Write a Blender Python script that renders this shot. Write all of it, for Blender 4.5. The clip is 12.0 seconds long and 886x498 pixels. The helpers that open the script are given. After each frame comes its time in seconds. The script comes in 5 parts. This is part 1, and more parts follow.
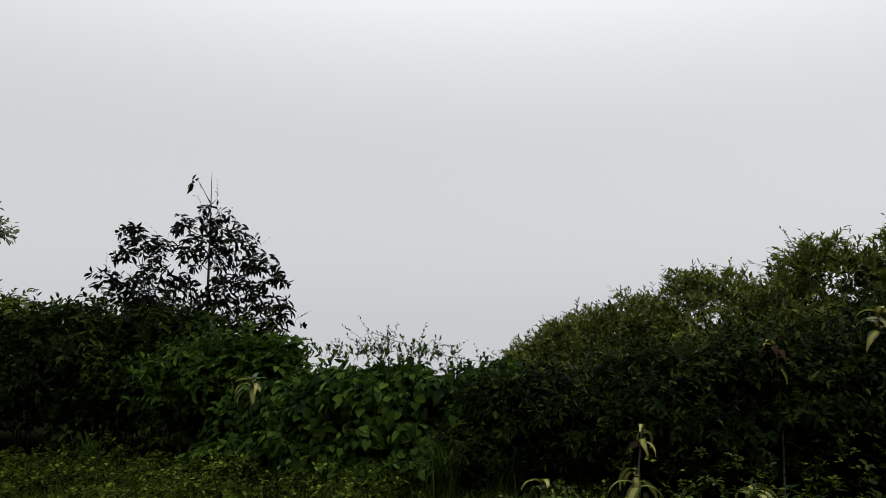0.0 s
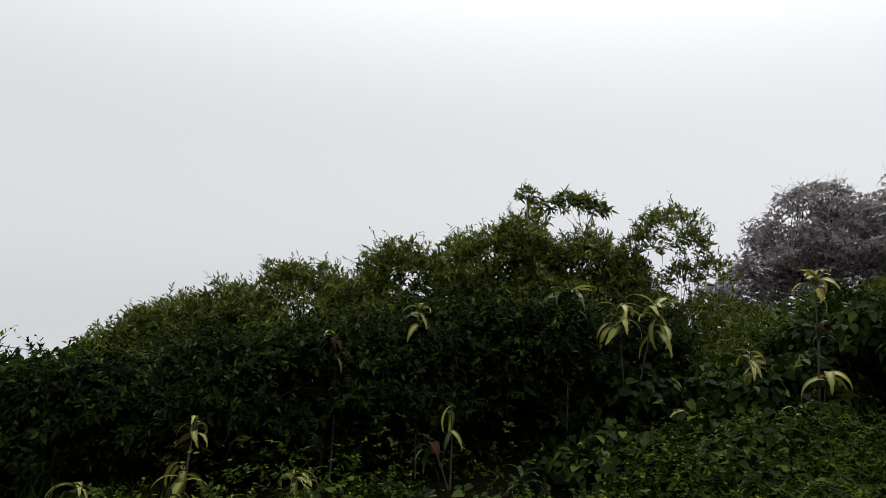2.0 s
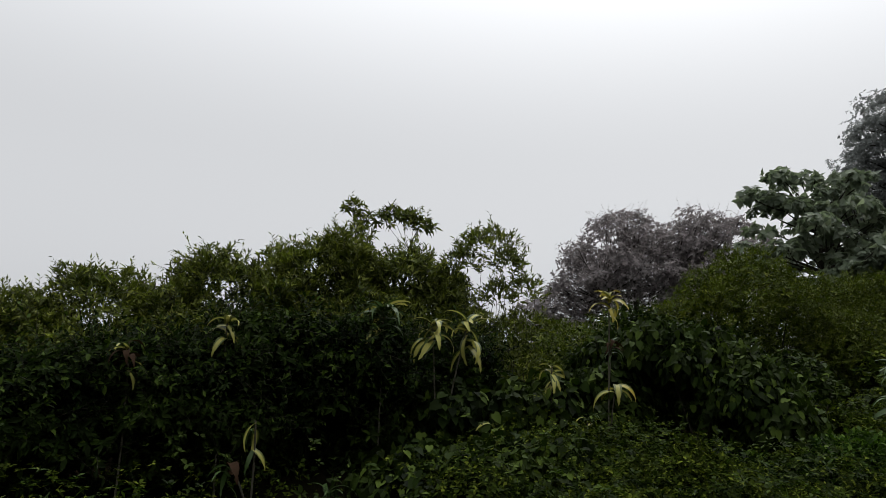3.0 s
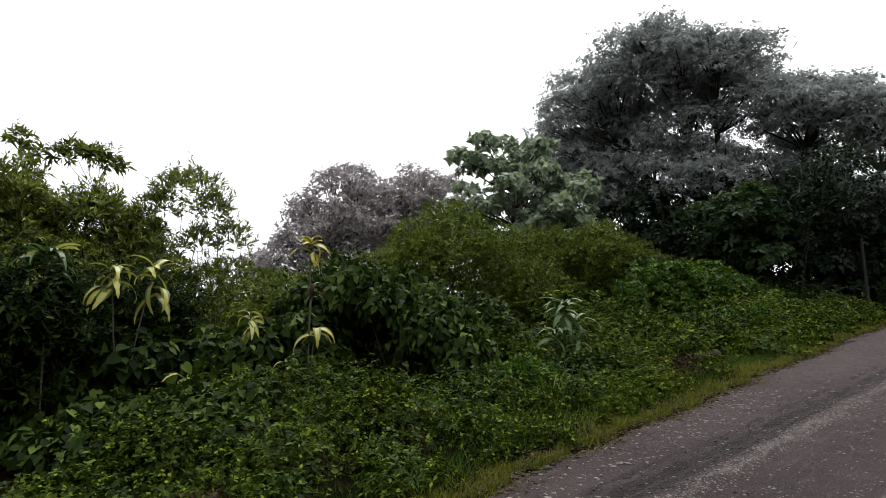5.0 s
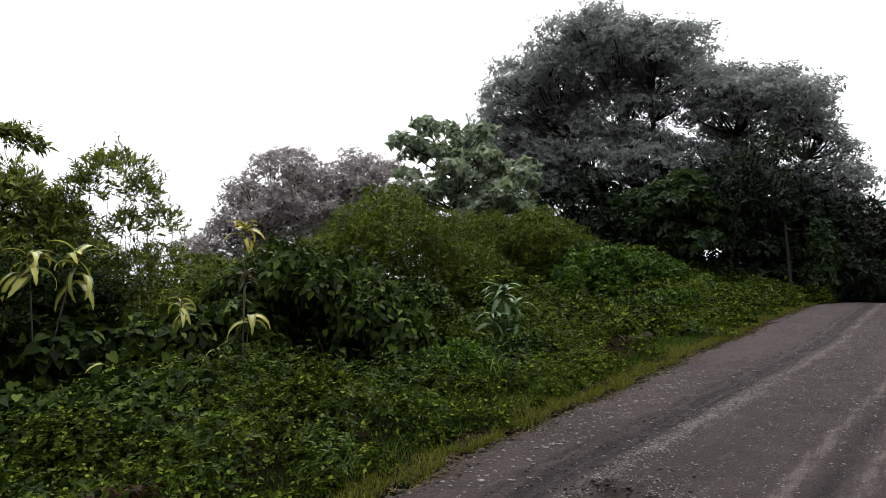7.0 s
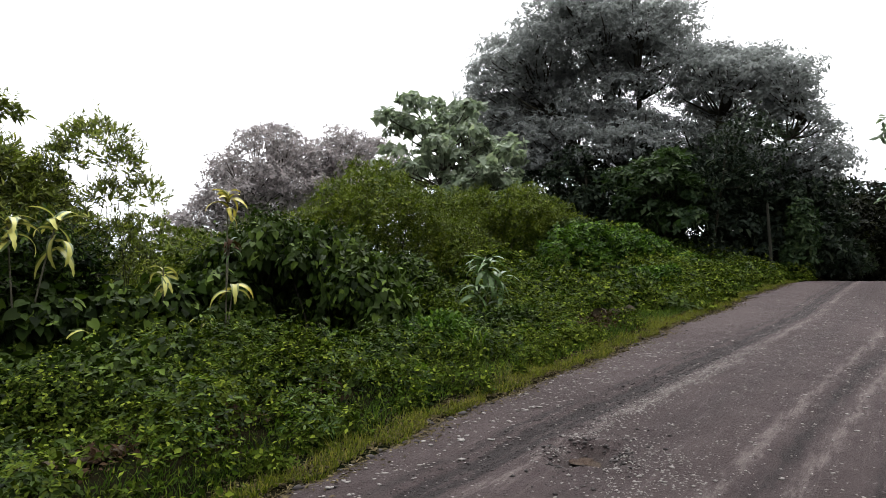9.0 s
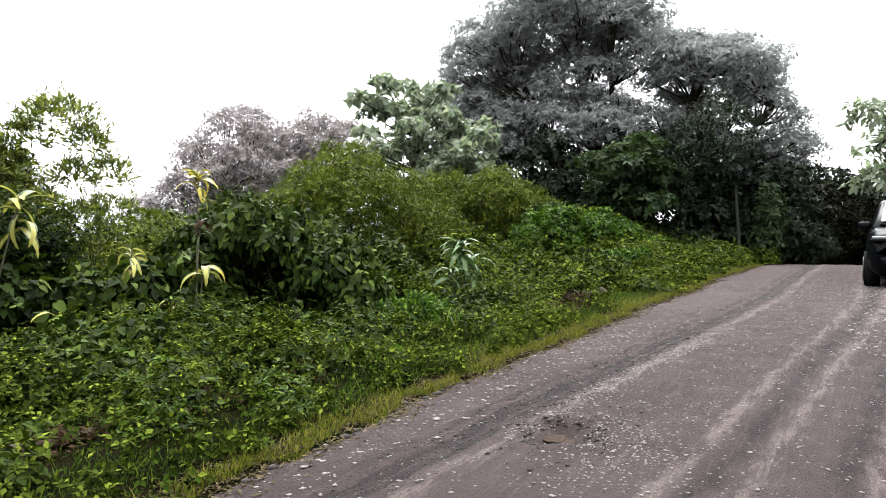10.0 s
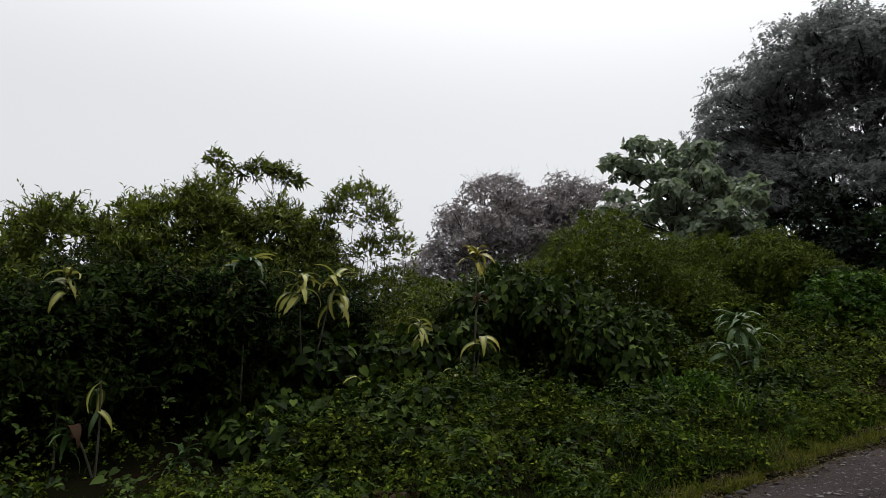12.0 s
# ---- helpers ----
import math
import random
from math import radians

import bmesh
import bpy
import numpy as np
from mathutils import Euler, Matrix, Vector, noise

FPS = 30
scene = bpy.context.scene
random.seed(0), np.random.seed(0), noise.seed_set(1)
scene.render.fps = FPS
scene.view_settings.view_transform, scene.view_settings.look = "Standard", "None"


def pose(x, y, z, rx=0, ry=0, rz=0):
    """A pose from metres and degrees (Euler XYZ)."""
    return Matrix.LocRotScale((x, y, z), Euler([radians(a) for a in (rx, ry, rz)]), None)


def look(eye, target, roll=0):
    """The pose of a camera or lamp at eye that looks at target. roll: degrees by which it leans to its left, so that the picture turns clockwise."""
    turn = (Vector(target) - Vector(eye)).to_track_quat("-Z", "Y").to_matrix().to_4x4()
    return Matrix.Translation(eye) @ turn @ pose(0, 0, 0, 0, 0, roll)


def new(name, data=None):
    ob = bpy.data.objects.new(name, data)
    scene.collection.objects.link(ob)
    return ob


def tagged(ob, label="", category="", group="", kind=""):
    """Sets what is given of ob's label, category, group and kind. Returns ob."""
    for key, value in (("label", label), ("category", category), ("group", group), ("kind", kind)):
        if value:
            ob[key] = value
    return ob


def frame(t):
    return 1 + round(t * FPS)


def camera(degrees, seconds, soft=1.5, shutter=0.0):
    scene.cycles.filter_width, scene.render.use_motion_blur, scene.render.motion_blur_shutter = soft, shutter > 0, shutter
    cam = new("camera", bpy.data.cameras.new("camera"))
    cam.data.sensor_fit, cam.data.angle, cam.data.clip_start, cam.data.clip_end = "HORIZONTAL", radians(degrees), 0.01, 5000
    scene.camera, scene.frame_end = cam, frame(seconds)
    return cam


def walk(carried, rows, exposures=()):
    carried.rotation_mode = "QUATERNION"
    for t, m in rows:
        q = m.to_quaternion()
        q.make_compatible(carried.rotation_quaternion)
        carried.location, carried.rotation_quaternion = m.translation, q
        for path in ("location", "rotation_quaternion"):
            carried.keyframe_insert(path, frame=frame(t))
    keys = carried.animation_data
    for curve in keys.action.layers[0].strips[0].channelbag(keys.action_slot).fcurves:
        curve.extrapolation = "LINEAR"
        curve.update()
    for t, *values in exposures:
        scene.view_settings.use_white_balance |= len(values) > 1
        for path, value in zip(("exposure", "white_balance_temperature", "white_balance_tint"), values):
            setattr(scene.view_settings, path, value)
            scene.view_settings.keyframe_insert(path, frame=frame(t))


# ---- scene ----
cam = camera(67.9, 12.0, soft=0.55)
METRES, EYE, TILT, LEAN, TURN = 2.0, 1.6, 7.0, 0.0, 0.0
ROWS = [
    (0.0, 0.0, 0.0, 0.0, 0.0, 0.0, -0.0),
    (0.5, 0.0693, -0.0069, -0.0019, -5.21, -0.45, -1.31),
    (1.0, 0.1671, -0.0534, -0.0058, -15.49, -0.4, -4.29),
    (1.5, 0.2411, -0.0072, 0.0087, -23.92, 0.08, -4.66),
    (2.0, 0.2975, -0.0261, 0.0136, -30.46, 0.29, -5.0),
    (2.5, 0.3424, -0.047, 0.0229, -37.46, 1.12, -6.32),
    (3.0, 0.3887, -0.0641, 0.0367, -44.69, 2.76, -7.05),
    (3.5, 0.4297, -0.093, 0.0465, -50.99, 3.47, -7.39),
    (5.5, 0.5413, -0.2116, -0.0032, -71.26, 0.88, -7.03),
    (6.0, 0.5476, -0.2149, -0.0013, -72.77, 0.64, -7.06),
    (6.5, 0.5494, -0.2149, -0.0011, -73.03, 0.79, -6.79),
    (7.0, 0.5511, -0.2192, 0.0058, -72.75, 0.98, -6.87),
    (9.0, 0.5498, -0.241, -0.0488, -73.98, -0.59, -7.19),
    (9.5, 0.5615, -0.2413, -0.066, -76.51, -1.49, -7.33),
    (10.0, 0.5565, -0.234, -0.0664, -76.34, -1.63, -7.32),
    (10.5, 0.5544, -0.219, -0.0637, -75.44, -1.19, -7.65),
    (11.0, 0.5408, -0.1904, -0.0544, -72.43, -0.25, -8.03),
    (11.5, 0.5055, -0.1343, -0.035, -65.31, 1.17, -7.28),
    (12.0, 0.4552, -0.0825, -0.0129, -55.35, 0.94, -7.18),
]
EXPOSURES = [(0.0, 0.12), (0.6, 0.26), (1.5, 0.30), (2.4, 0.20), (3.0, 0.10), (3.7, 0.02), (5.3, 1.15), (6.5, 1.07), (7.2, 1.05), (8.8, 1.3), (9.0, 1.55), (9.5, 2.4), (10.5, 2.4), (11.0, 2.1), (11.5, 1.25), (12.0, 0.30)]
walk(cam, [(t, pose(0, 0, EYE, TILT, LEAN, TURN) @ pose(METRES * x, METRES * y, METRES * z, 90 + pitch, roll, yaw)) for t, x, y, z, yaw, pitch, roll in ROWS], EXPOSURES)

# ---------------------------------------------------------------- world: bright fog under an overcast sky, lit from ahead of the road
SKY_LOW, SKY_HIGH = 0.98, 2.7                # brightness of the sky at the horizon and overhead
SUN_ELEVATION, SUN_AZIMUTH = 62.0, 80.0      # degrees; azimuth clockwise from +y
world = bpy.data.worlds.new("foggy_sky")
scene.world = world
world.use_nodes = True
wt = world.node_tree
wt.nodes.clear()
w_out = wt.nodes.new("ShaderNodeOutputWorld")
w_bg = wt.nodes.new("ShaderNodeBackground")
w_sky = wt.nodes.new("ShaderNodeTexSky")
w_sky.sky_type = "NISHITA"
w_sky.sun_disc = False
w_sky.sun_elevation = radians(SUN_ELEVATION)
w_sky.sun_rotation = radians(SUN_AZIMUTH)
w_sky.air_density, w_sky.dust_density = 1.0, 6.0
w_bw = wt.nodes.new("ShaderNodeRGBToBW")
w_gain = wt.nodes.new("ShaderNodeMath")
w_gain.operation = "MULTIPLY"
w_gain.inputs[1].default_value = 0.10
w_mix = wt.nodes.new("ShaderNodeMix")
w_mix.data_type = "RGBA"
w_mix.inputs[0].default_value = 0.25
w_mix.inputs[6].default_value = (0.725, 0.742, 0.772, 1)
wt.links.new(w_sky.outputs[0], w_bw.inputs[0])
wt.links.new(w_bw.outputs[0], w_gain.inputs[0])
wt.links.new(w_gain.outputs[0], w_mix.inputs[7])
# an overcast sky is brightest overhead
w_co = wt.nodes.new("ShaderNodeTexCoord")
w_sep = wt.nodes.new("ShaderNodeSeparateXYZ")
w_up = wt.nodes.new("ShaderNodeMapRange")
w_up.interpolation_type = "SMOOTHSTEP"
for slot, value in ((1, 0.25), (2, 1.0), (3, SKY_LOW), (4, SKY_HIGH)):
    w_up.inputs[slot].default_value = value
wt.links.new(w_co.outputs["Generated"], w_sep.inputs[0])
wt.links.new(w_sep.outputs[2], w_up.inputs[0])
wt.links.new(w_mix.outputs[2], w_bg.inputs[0])
wt.links.new(w_up.outputs[0], w_bg.inputs[1])
wt.links.new(w_bg.outputs[0], w_out.inputs[0])

sun = new("sun", bpy.data.lights.new("sun", "SUN"))
sun.data.energy, sun.data.angle, sun.data.color = 0.8, radians(40), (1.0, 0.985, 0.95)
sun_from = Vector((math.sin(radians(SUN_AZIMUTH)) * math.cos(radians(SUN_ELEVATION)), math.cos(radians(SUN_AZIMUTH)) * math.cos(radians(SUN_ELEVATION)), math.sin(radians(SUN_ELEVATION))))
sun.matrix_world = look(sun_from * 60, (0, 0, 0))


# ---------------------------------------------------------------- materials
def material(name):
    m = bpy.data.materials.new(name)
    m.use_nodes = True
    nt = m.node_tree
    nt.nodes.clear()
    return m, nt, nt.nodes.new("ShaderNodeOutputMaterial")


def node(nt, kind, **values):
    n = nt.nodes.new("ShaderNode" + kind)
    for key, value in values.items():
        n.inputs[int(key[1:])].default_value = value
    return n


def ramp(nt, source, stops):
    r = nt.nodes.new("ShaderNodeValToRGB")
    e = r.color_ramp.elements
    while len(e) < len(stops):
        e.new(0.5)
    for i, (p, c) in enumerate(stops):
        e[i].position, e[i].color = p, (*c, 1)
    nt.links.new(source, r.inputs[0])
    return r.outputs[0]


def mixed(nt, fac, a, b, how="MIX"):
    m = nt.nodes.new("ShaderNodeMix")
    m.data_type, m.blend_type = "RGBA", how
    for slot, v in ((0, fac), (6, a), (7, b)):
        if hasattr(v, "links"):
            nt.links.new(v, m.inputs[slot])
        elif slot == 0:
            m.inputs[0].default_value = v
        else:
            m.inputs[slot].default_value = (*v, 1)
    return m.outputs[2]


def noise_tex(nt, scale, detail=4.0, rough=0.6, vector=None):
    n = nt.nodes.new("ShaderNodeTexNoise")
    n.inputs["Scale"].default_value, n.inputs["Detail"].default_value, n.inputs["Roughness"].default_value = scale, detail, rough
    if vector is not None:
        nt.links.new(vector, n.inputs["Vector"])
    return n.outputs[0]


def coords(nt, scale=(1, 1, 1)):
    c = nt.nodes.new("ShaderNodeTexCoord")
    m = nt.nodes.new("ShaderNodeMapping")
    m.inputs["Scale"].default_value = scale
    nt.links.new(c.outputs["Object"], m.inputs[0])
    return m.outputs[0]


def maths(nt, op, a, b=0.0, c=0.0):
    m = nt.nodes.new("ShaderNodeMath")
    m.operation = op
    for i, v in enumerate((a, b, c)):
        if hasattr(v, "links"):
            nt.links.new(v, m.inputs[i])
        else:
            m.inputs[i].default_value = v
    return m.outputs[0]


def principled(nt, colour, rough=0.6, spec=0.4, metal=0.0):
    p = nt.nodes.new("ShaderNodeBsdfPrincipled")
    for key, v in (("Base Color", colour), ("Roughness", rough)):
        if hasattr(v, "links"):
            nt.links.new(v, p.inputs[key])
        else:
            p.inputs[key].default_value = (*v, 1) if key == "Base Color" else v
    p.inputs["Specular IOR Level"].default_value, p.inputs["Metallic"].default_value = spec, metal
    return p


def bumped(nt, p, height, strength=0.5, distance=0.01):
    b = nt.nodes.new("ShaderNodeBump")
    b.inputs["Strength"].default_value, b.inputs["Distance"].default_value = strength, distance
    nt.links.new(height, b.inputs["Height"])
    nt.links.new(b.outputs[0], p.inputs["Normal"])


DAMP = 0.36         # wet leaves are darker than dry ones


def leaf_material(name, dark, mid, light, rough=0.5, spec=0.35, through_light=0.25, patch=1.2, patchy=0.35, tint=(1.0, 1.15, 0.55)):
    """Foliage: each leaf its own shade, patches of older and younger growth, some light shining through."""
    m, nt, out = material(name)
    dark, mid, light = [tuple(DAMP * x for x in c) for c in (dark, mid, light)]
    geo = nt.nodes.new("ShaderNodeNewGeometry")
    own = ramp(nt, geo.outputs["Random Per Island"], [(0.0, tuple(0.7 * c for c in dark)), (0.35, dark), (0.6, mid), (0.8, mid), (0.95, light)])
    patches = noise_tex(nt, patch, 3.0, 0.6, coords(nt))
    fac = ramp(nt, patches, [(0.35, (0, 0, 0)), (0.7, (1, 1, 1))])
    col = mixed(nt, maths(nt, "MULTIPLY", fac, patchy), own, light)
    p = principled(nt, col, rough, spec)
    t = nt.nodes.new("ShaderNodeBsdfTranslucent")
    nt.links.new(mixed(nt, 1.0, col, tint, "MULTIPLY"), t.inputs[0])
    s = nt.nodes.new("ShaderNodeMixShader")
    s.inputs[0].default_value = through_light
    nt.links.new(p.outputs[0], s.inputs[1])
    nt.links.new(t.outputs[0], s.inputs[2])
    nt.links.new(s.outputs[0], out.inputs[0])
    return m


def bark_material(name, a, b, scale=6.0):
    m, nt, out = material(name)
    a, b = tuple(DAMP * x for x in a), tuple(DAMP * x for x in b)
    v = coords(nt, (1, 1, 0.25))
    n1 = noise_tex(nt, scale * 3, 6, 0.7, v)
    n2 = noise_tex(nt, scale * 0.4, 3, 0.6, v)
    col = mixed(nt, maths(nt, "MULTIPLY", n2, 0.6), ramp(nt, n1, [(0.3, a), (0.7, b)]), (0.036, 0.036, 0.021))
    p = principled(nt, col, 0.9, 0.12)
    bumped(nt, p, n1, 0.8, 0.02)
    nt.links.new(p.outputs[0], out.inputs[0])
    return m


def plain_material(name, colour, rough=0.5, spec=0.5, metal=0.0, grain=40.0, vary=0.15, coat=0.0):
    m, nt, out = material(name)
    n1 = noise_tex(nt, grain, 4, 0.6, coords(nt))
    n2 = noise_tex(nt, grain * 0.08, 3, 0.6, coords(nt))
    col = mixed(nt, maths(nt, "MULTIPLY", maths(nt, "ADD", n1, n2), vary), colour, tuple(c * 0.5 for c in colour))
    p = principled(nt, col, rough, spec, metal)
    p.inputs["Coat Weight"].default_value = coat
    p.inputs["Coat Roughness"].default_value = 0.05
    nt.links.new(p.outputs[0], out.inputs[0])
    return m


# near-neutral tint for leaves that carry painted haze
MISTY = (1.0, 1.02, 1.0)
WILLOW = leaf_material("narrow_leaf_olive_green", (0.0546, 0.078, 0.0104), (0.17, 0.221, 0.0306), (0.50, 0.54, 0.10), 0.5, 0.10, 0.32)
VINE = leaf_material("broad_leaf_vine_green", (0.004, 0.012, 0.002), (0.030, 0.058, 0.008), (0.150, 0.222, 0.036), 0.6, 0.04, 0.15)
FRESHVINE = leaf_material("fresh_vine_green", (0.012, 0.036, 0.0048), (0.05616, 0.1279, 0.01404), (0.1796, 0.3024, 0.0378), 0.6, 0.04, 0.25)
HEDGE = leaf_material("dark_hedge_green", (0.002168, 0.0068, 0.00187), (0.01464, 0.03506, 0.004888), (0.1102, 0.1762, 0.02691), 0.6, 0.03, 0.2)
STRAW = leaf_material("dry_straw", (0.060, 0.046, 0.022), (0.12, 0.094, 0.046), (0.23, 0.18, 0.09), 0.85, 0.05, 0.15, 3.0)
# dark leaf; down the lane its near-black also stands in for shade
DARKTREE = leaf_material("dark_leaf_and_lane_shade", (0.004, 0.006, 0.003), (0.009, 0.012, 0.006), (0.034, 0.036, 0.013), 0.6, 0.03, 0.12)
COVER = leaf_material("ground_cover_green", (0.00385, 0.011, 0.0012), (0.0425, 0.0782, 0.008), (0.2565, 0.3144, 0.0391), 0.7, 0.01, 0.15, 0.8, 0.35)
GRASS = leaf_material("verge_grass_green", (0.02323, 0.06098, 0.00726), (0.06907, 0.1349, 0.01645), (0.2125, 0.2883, 0.04435), 0.55, 0.08, 0.35, 1.3)
DRYGRASS = leaf_material("yellowing_grass", (0.078, 0.1073, 0.00975), (0.21, 0.2387, 0.0221), (0.396, 0.333, 0.081), 0.6, 0.10, 0.35, 2.2)
LIMEBUSH = leaf_material("lime_green_bush", (0.062, 0.098, 0.010), (0.142, 0.200, 0.018), (0.310, 0.352, 0.042), 0.5, 0.06, 0.22)
# pale grey leaf colour stands in for haze before the big tree
BIGTREE = leaf_material("hazed_grey_green_canopy", (0.43, 0.452, 0.436), (0.52, 0.543, 0.526), (0.60, 0.626, 0.605), 0.7, 0.03, 0.62, 0.25, 0.2, MISTY)
# green lightened and greyed to carry the haze over these trees
PALETREE = leaf_material("hazed_pale_green_leaf", (0.2535, 0.3217, 0.2184), (0.4056, 0.4992, 0.3494), (0.595, 0.68, 0.4888), 0.5, 0.15, 0.45, 0.5, 0.35, (1.0, 1.06, 0.8))
# far trees: mist is mixed into this pale mauve-grey leaf colour
FARTREE = leaf_material("mauve_grey_hazed_leaf", (0.46, 0.42, 0.415), (0.62, 0.565, 0.56), (0.77, 0.69, 0.66), 0.7, 0.05, 0.4, 0.4, 0.35, (1.0, 0.98, 1.0))
ROADTREE = leaf_material("roadside_tree_green", (0.0176, 0.0288, 0.0192), (0.0396, 0.0576, 0.0378), (0.1, 0.13, 0.075), 0.6, 0.05, 0.2, 0.4, 0.35, (1.0, 1.08, 0.8))
SAPLING = leaf_material("fresh_sapling_green", (0.026, 0.054, 0.020), (0.055, 0.100, 0.038), (0.125, 0.175, 0.072), 0.5, 0.10, 0.35, 0.6)
DEADLEAF = leaf_material("dry_brown_leaf", (0.028, 0.014, 0.008), (0.060, 0.033, 0.018), (0.115, 0.070, 0.036), 0.85, 0.05, 0.15, 3.0)
BARK = bark_material("grey_brown_bark", (0.030, 0.024, 0.019), (0.095, 0.080, 0.062))
PALEBARK = bark_material("pale_cane_bark", (0.14, 0.125, 0.09), (0.26, 0.24, 0.18), 14)
POLEWOOD = bark_material("weathered_pole_wood", (0.018, 0.018, 0.017), (0.042, 0.041, 0.038), 10)
ROTTEN = bark_material("rotten_log_wood", (0.030, 0.016, 0.009), (0.085, 0.047, 0.026), 9)


def stripe_material(name, edge, middle, half):
    """A strap leaf with a pale band along its midrib; y runs across the leaf."""
    m, nt, out = material(name)
    c = nt.nodes.new("ShaderNodeTexCoord")
    sep = nt.nodes.new("ShaderNodeSeparateXYZ")
    nt.links.new(c.outputs["Object"], sep.inputs[0])
    wob = noise_tex(nt, 30, 2, 0.5, coords(nt, (0.15, 1, 0.15)))
    edge, middle = tuple(DAMP * x for x in edge), tuple(0.54 * x for x in middle)
    d = maths(nt, "ADD", maths(nt, "DIVIDE", maths(nt, "ABSOLUTE", sep.outputs[1]), half), maths(nt, "MULTIPLY", maths(nt, "SUBTRACT", wob, 0.5), 0.5))
    col = ramp(nt, d, [(0.44, middle), (0.62, edge)])
    info = nt.nodes.new("ShaderNodeObjectInfo")
    col = mixed(nt, maths(nt, "MULTIPLY", info.outputs["Random"], 0.45), col, tuple(0.5 * x for x in middle))
    col = mixed(nt, maths(nt, "MULTIPLY", noise_tex(nt, 55, 3, 0.6, coords(nt)), 0.35), col, edge)
    p = principled(nt, col, 0.42, 0.22)
    t = nt.nodes.new("ShaderNodeBsdfTranslucent")
    nt.links.new(col, t.inputs[0])
    s = node(nt, "MixShader", i0=0.25)
    nt.links.new(p.outputs[0], s.inputs[1])
    nt.links.new(t.outputs[0], s.inputs[2])
    nt.links.new(s.outputs[0], out.inputs[0])
    return m


STRIPED = stripe_material("yellow_striped_strap_leaf", (0.060, 0.125, 0.018), (0.66, 0.62, 0.14), 0.046)
GOLDEN = stripe_material("golden_strap_leaf", (0.24, 0.27, 0.035), (0.70, 0.58, 0.10), 0.05)
GREENSTRAP = stripe_material("green_strap_leaf", (0.028, 0.070, 0.013), (0.110, 0.190, 0.055), 0.046)


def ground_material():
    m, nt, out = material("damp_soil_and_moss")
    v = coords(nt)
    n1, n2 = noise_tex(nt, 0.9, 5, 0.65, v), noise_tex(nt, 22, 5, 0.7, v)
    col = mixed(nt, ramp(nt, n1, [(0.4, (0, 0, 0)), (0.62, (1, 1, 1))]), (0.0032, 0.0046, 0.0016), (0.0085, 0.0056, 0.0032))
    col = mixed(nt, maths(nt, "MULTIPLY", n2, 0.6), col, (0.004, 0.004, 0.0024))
    p = principled(nt, col, 1.0, 0.0)
    bumped(nt, p, n2, 0.8, 0.03)
    nt.links.new(p.outputs[0], out.inputs[0])
    return m


POT_S, POT_N = 4.84, 1.48          # the pothole


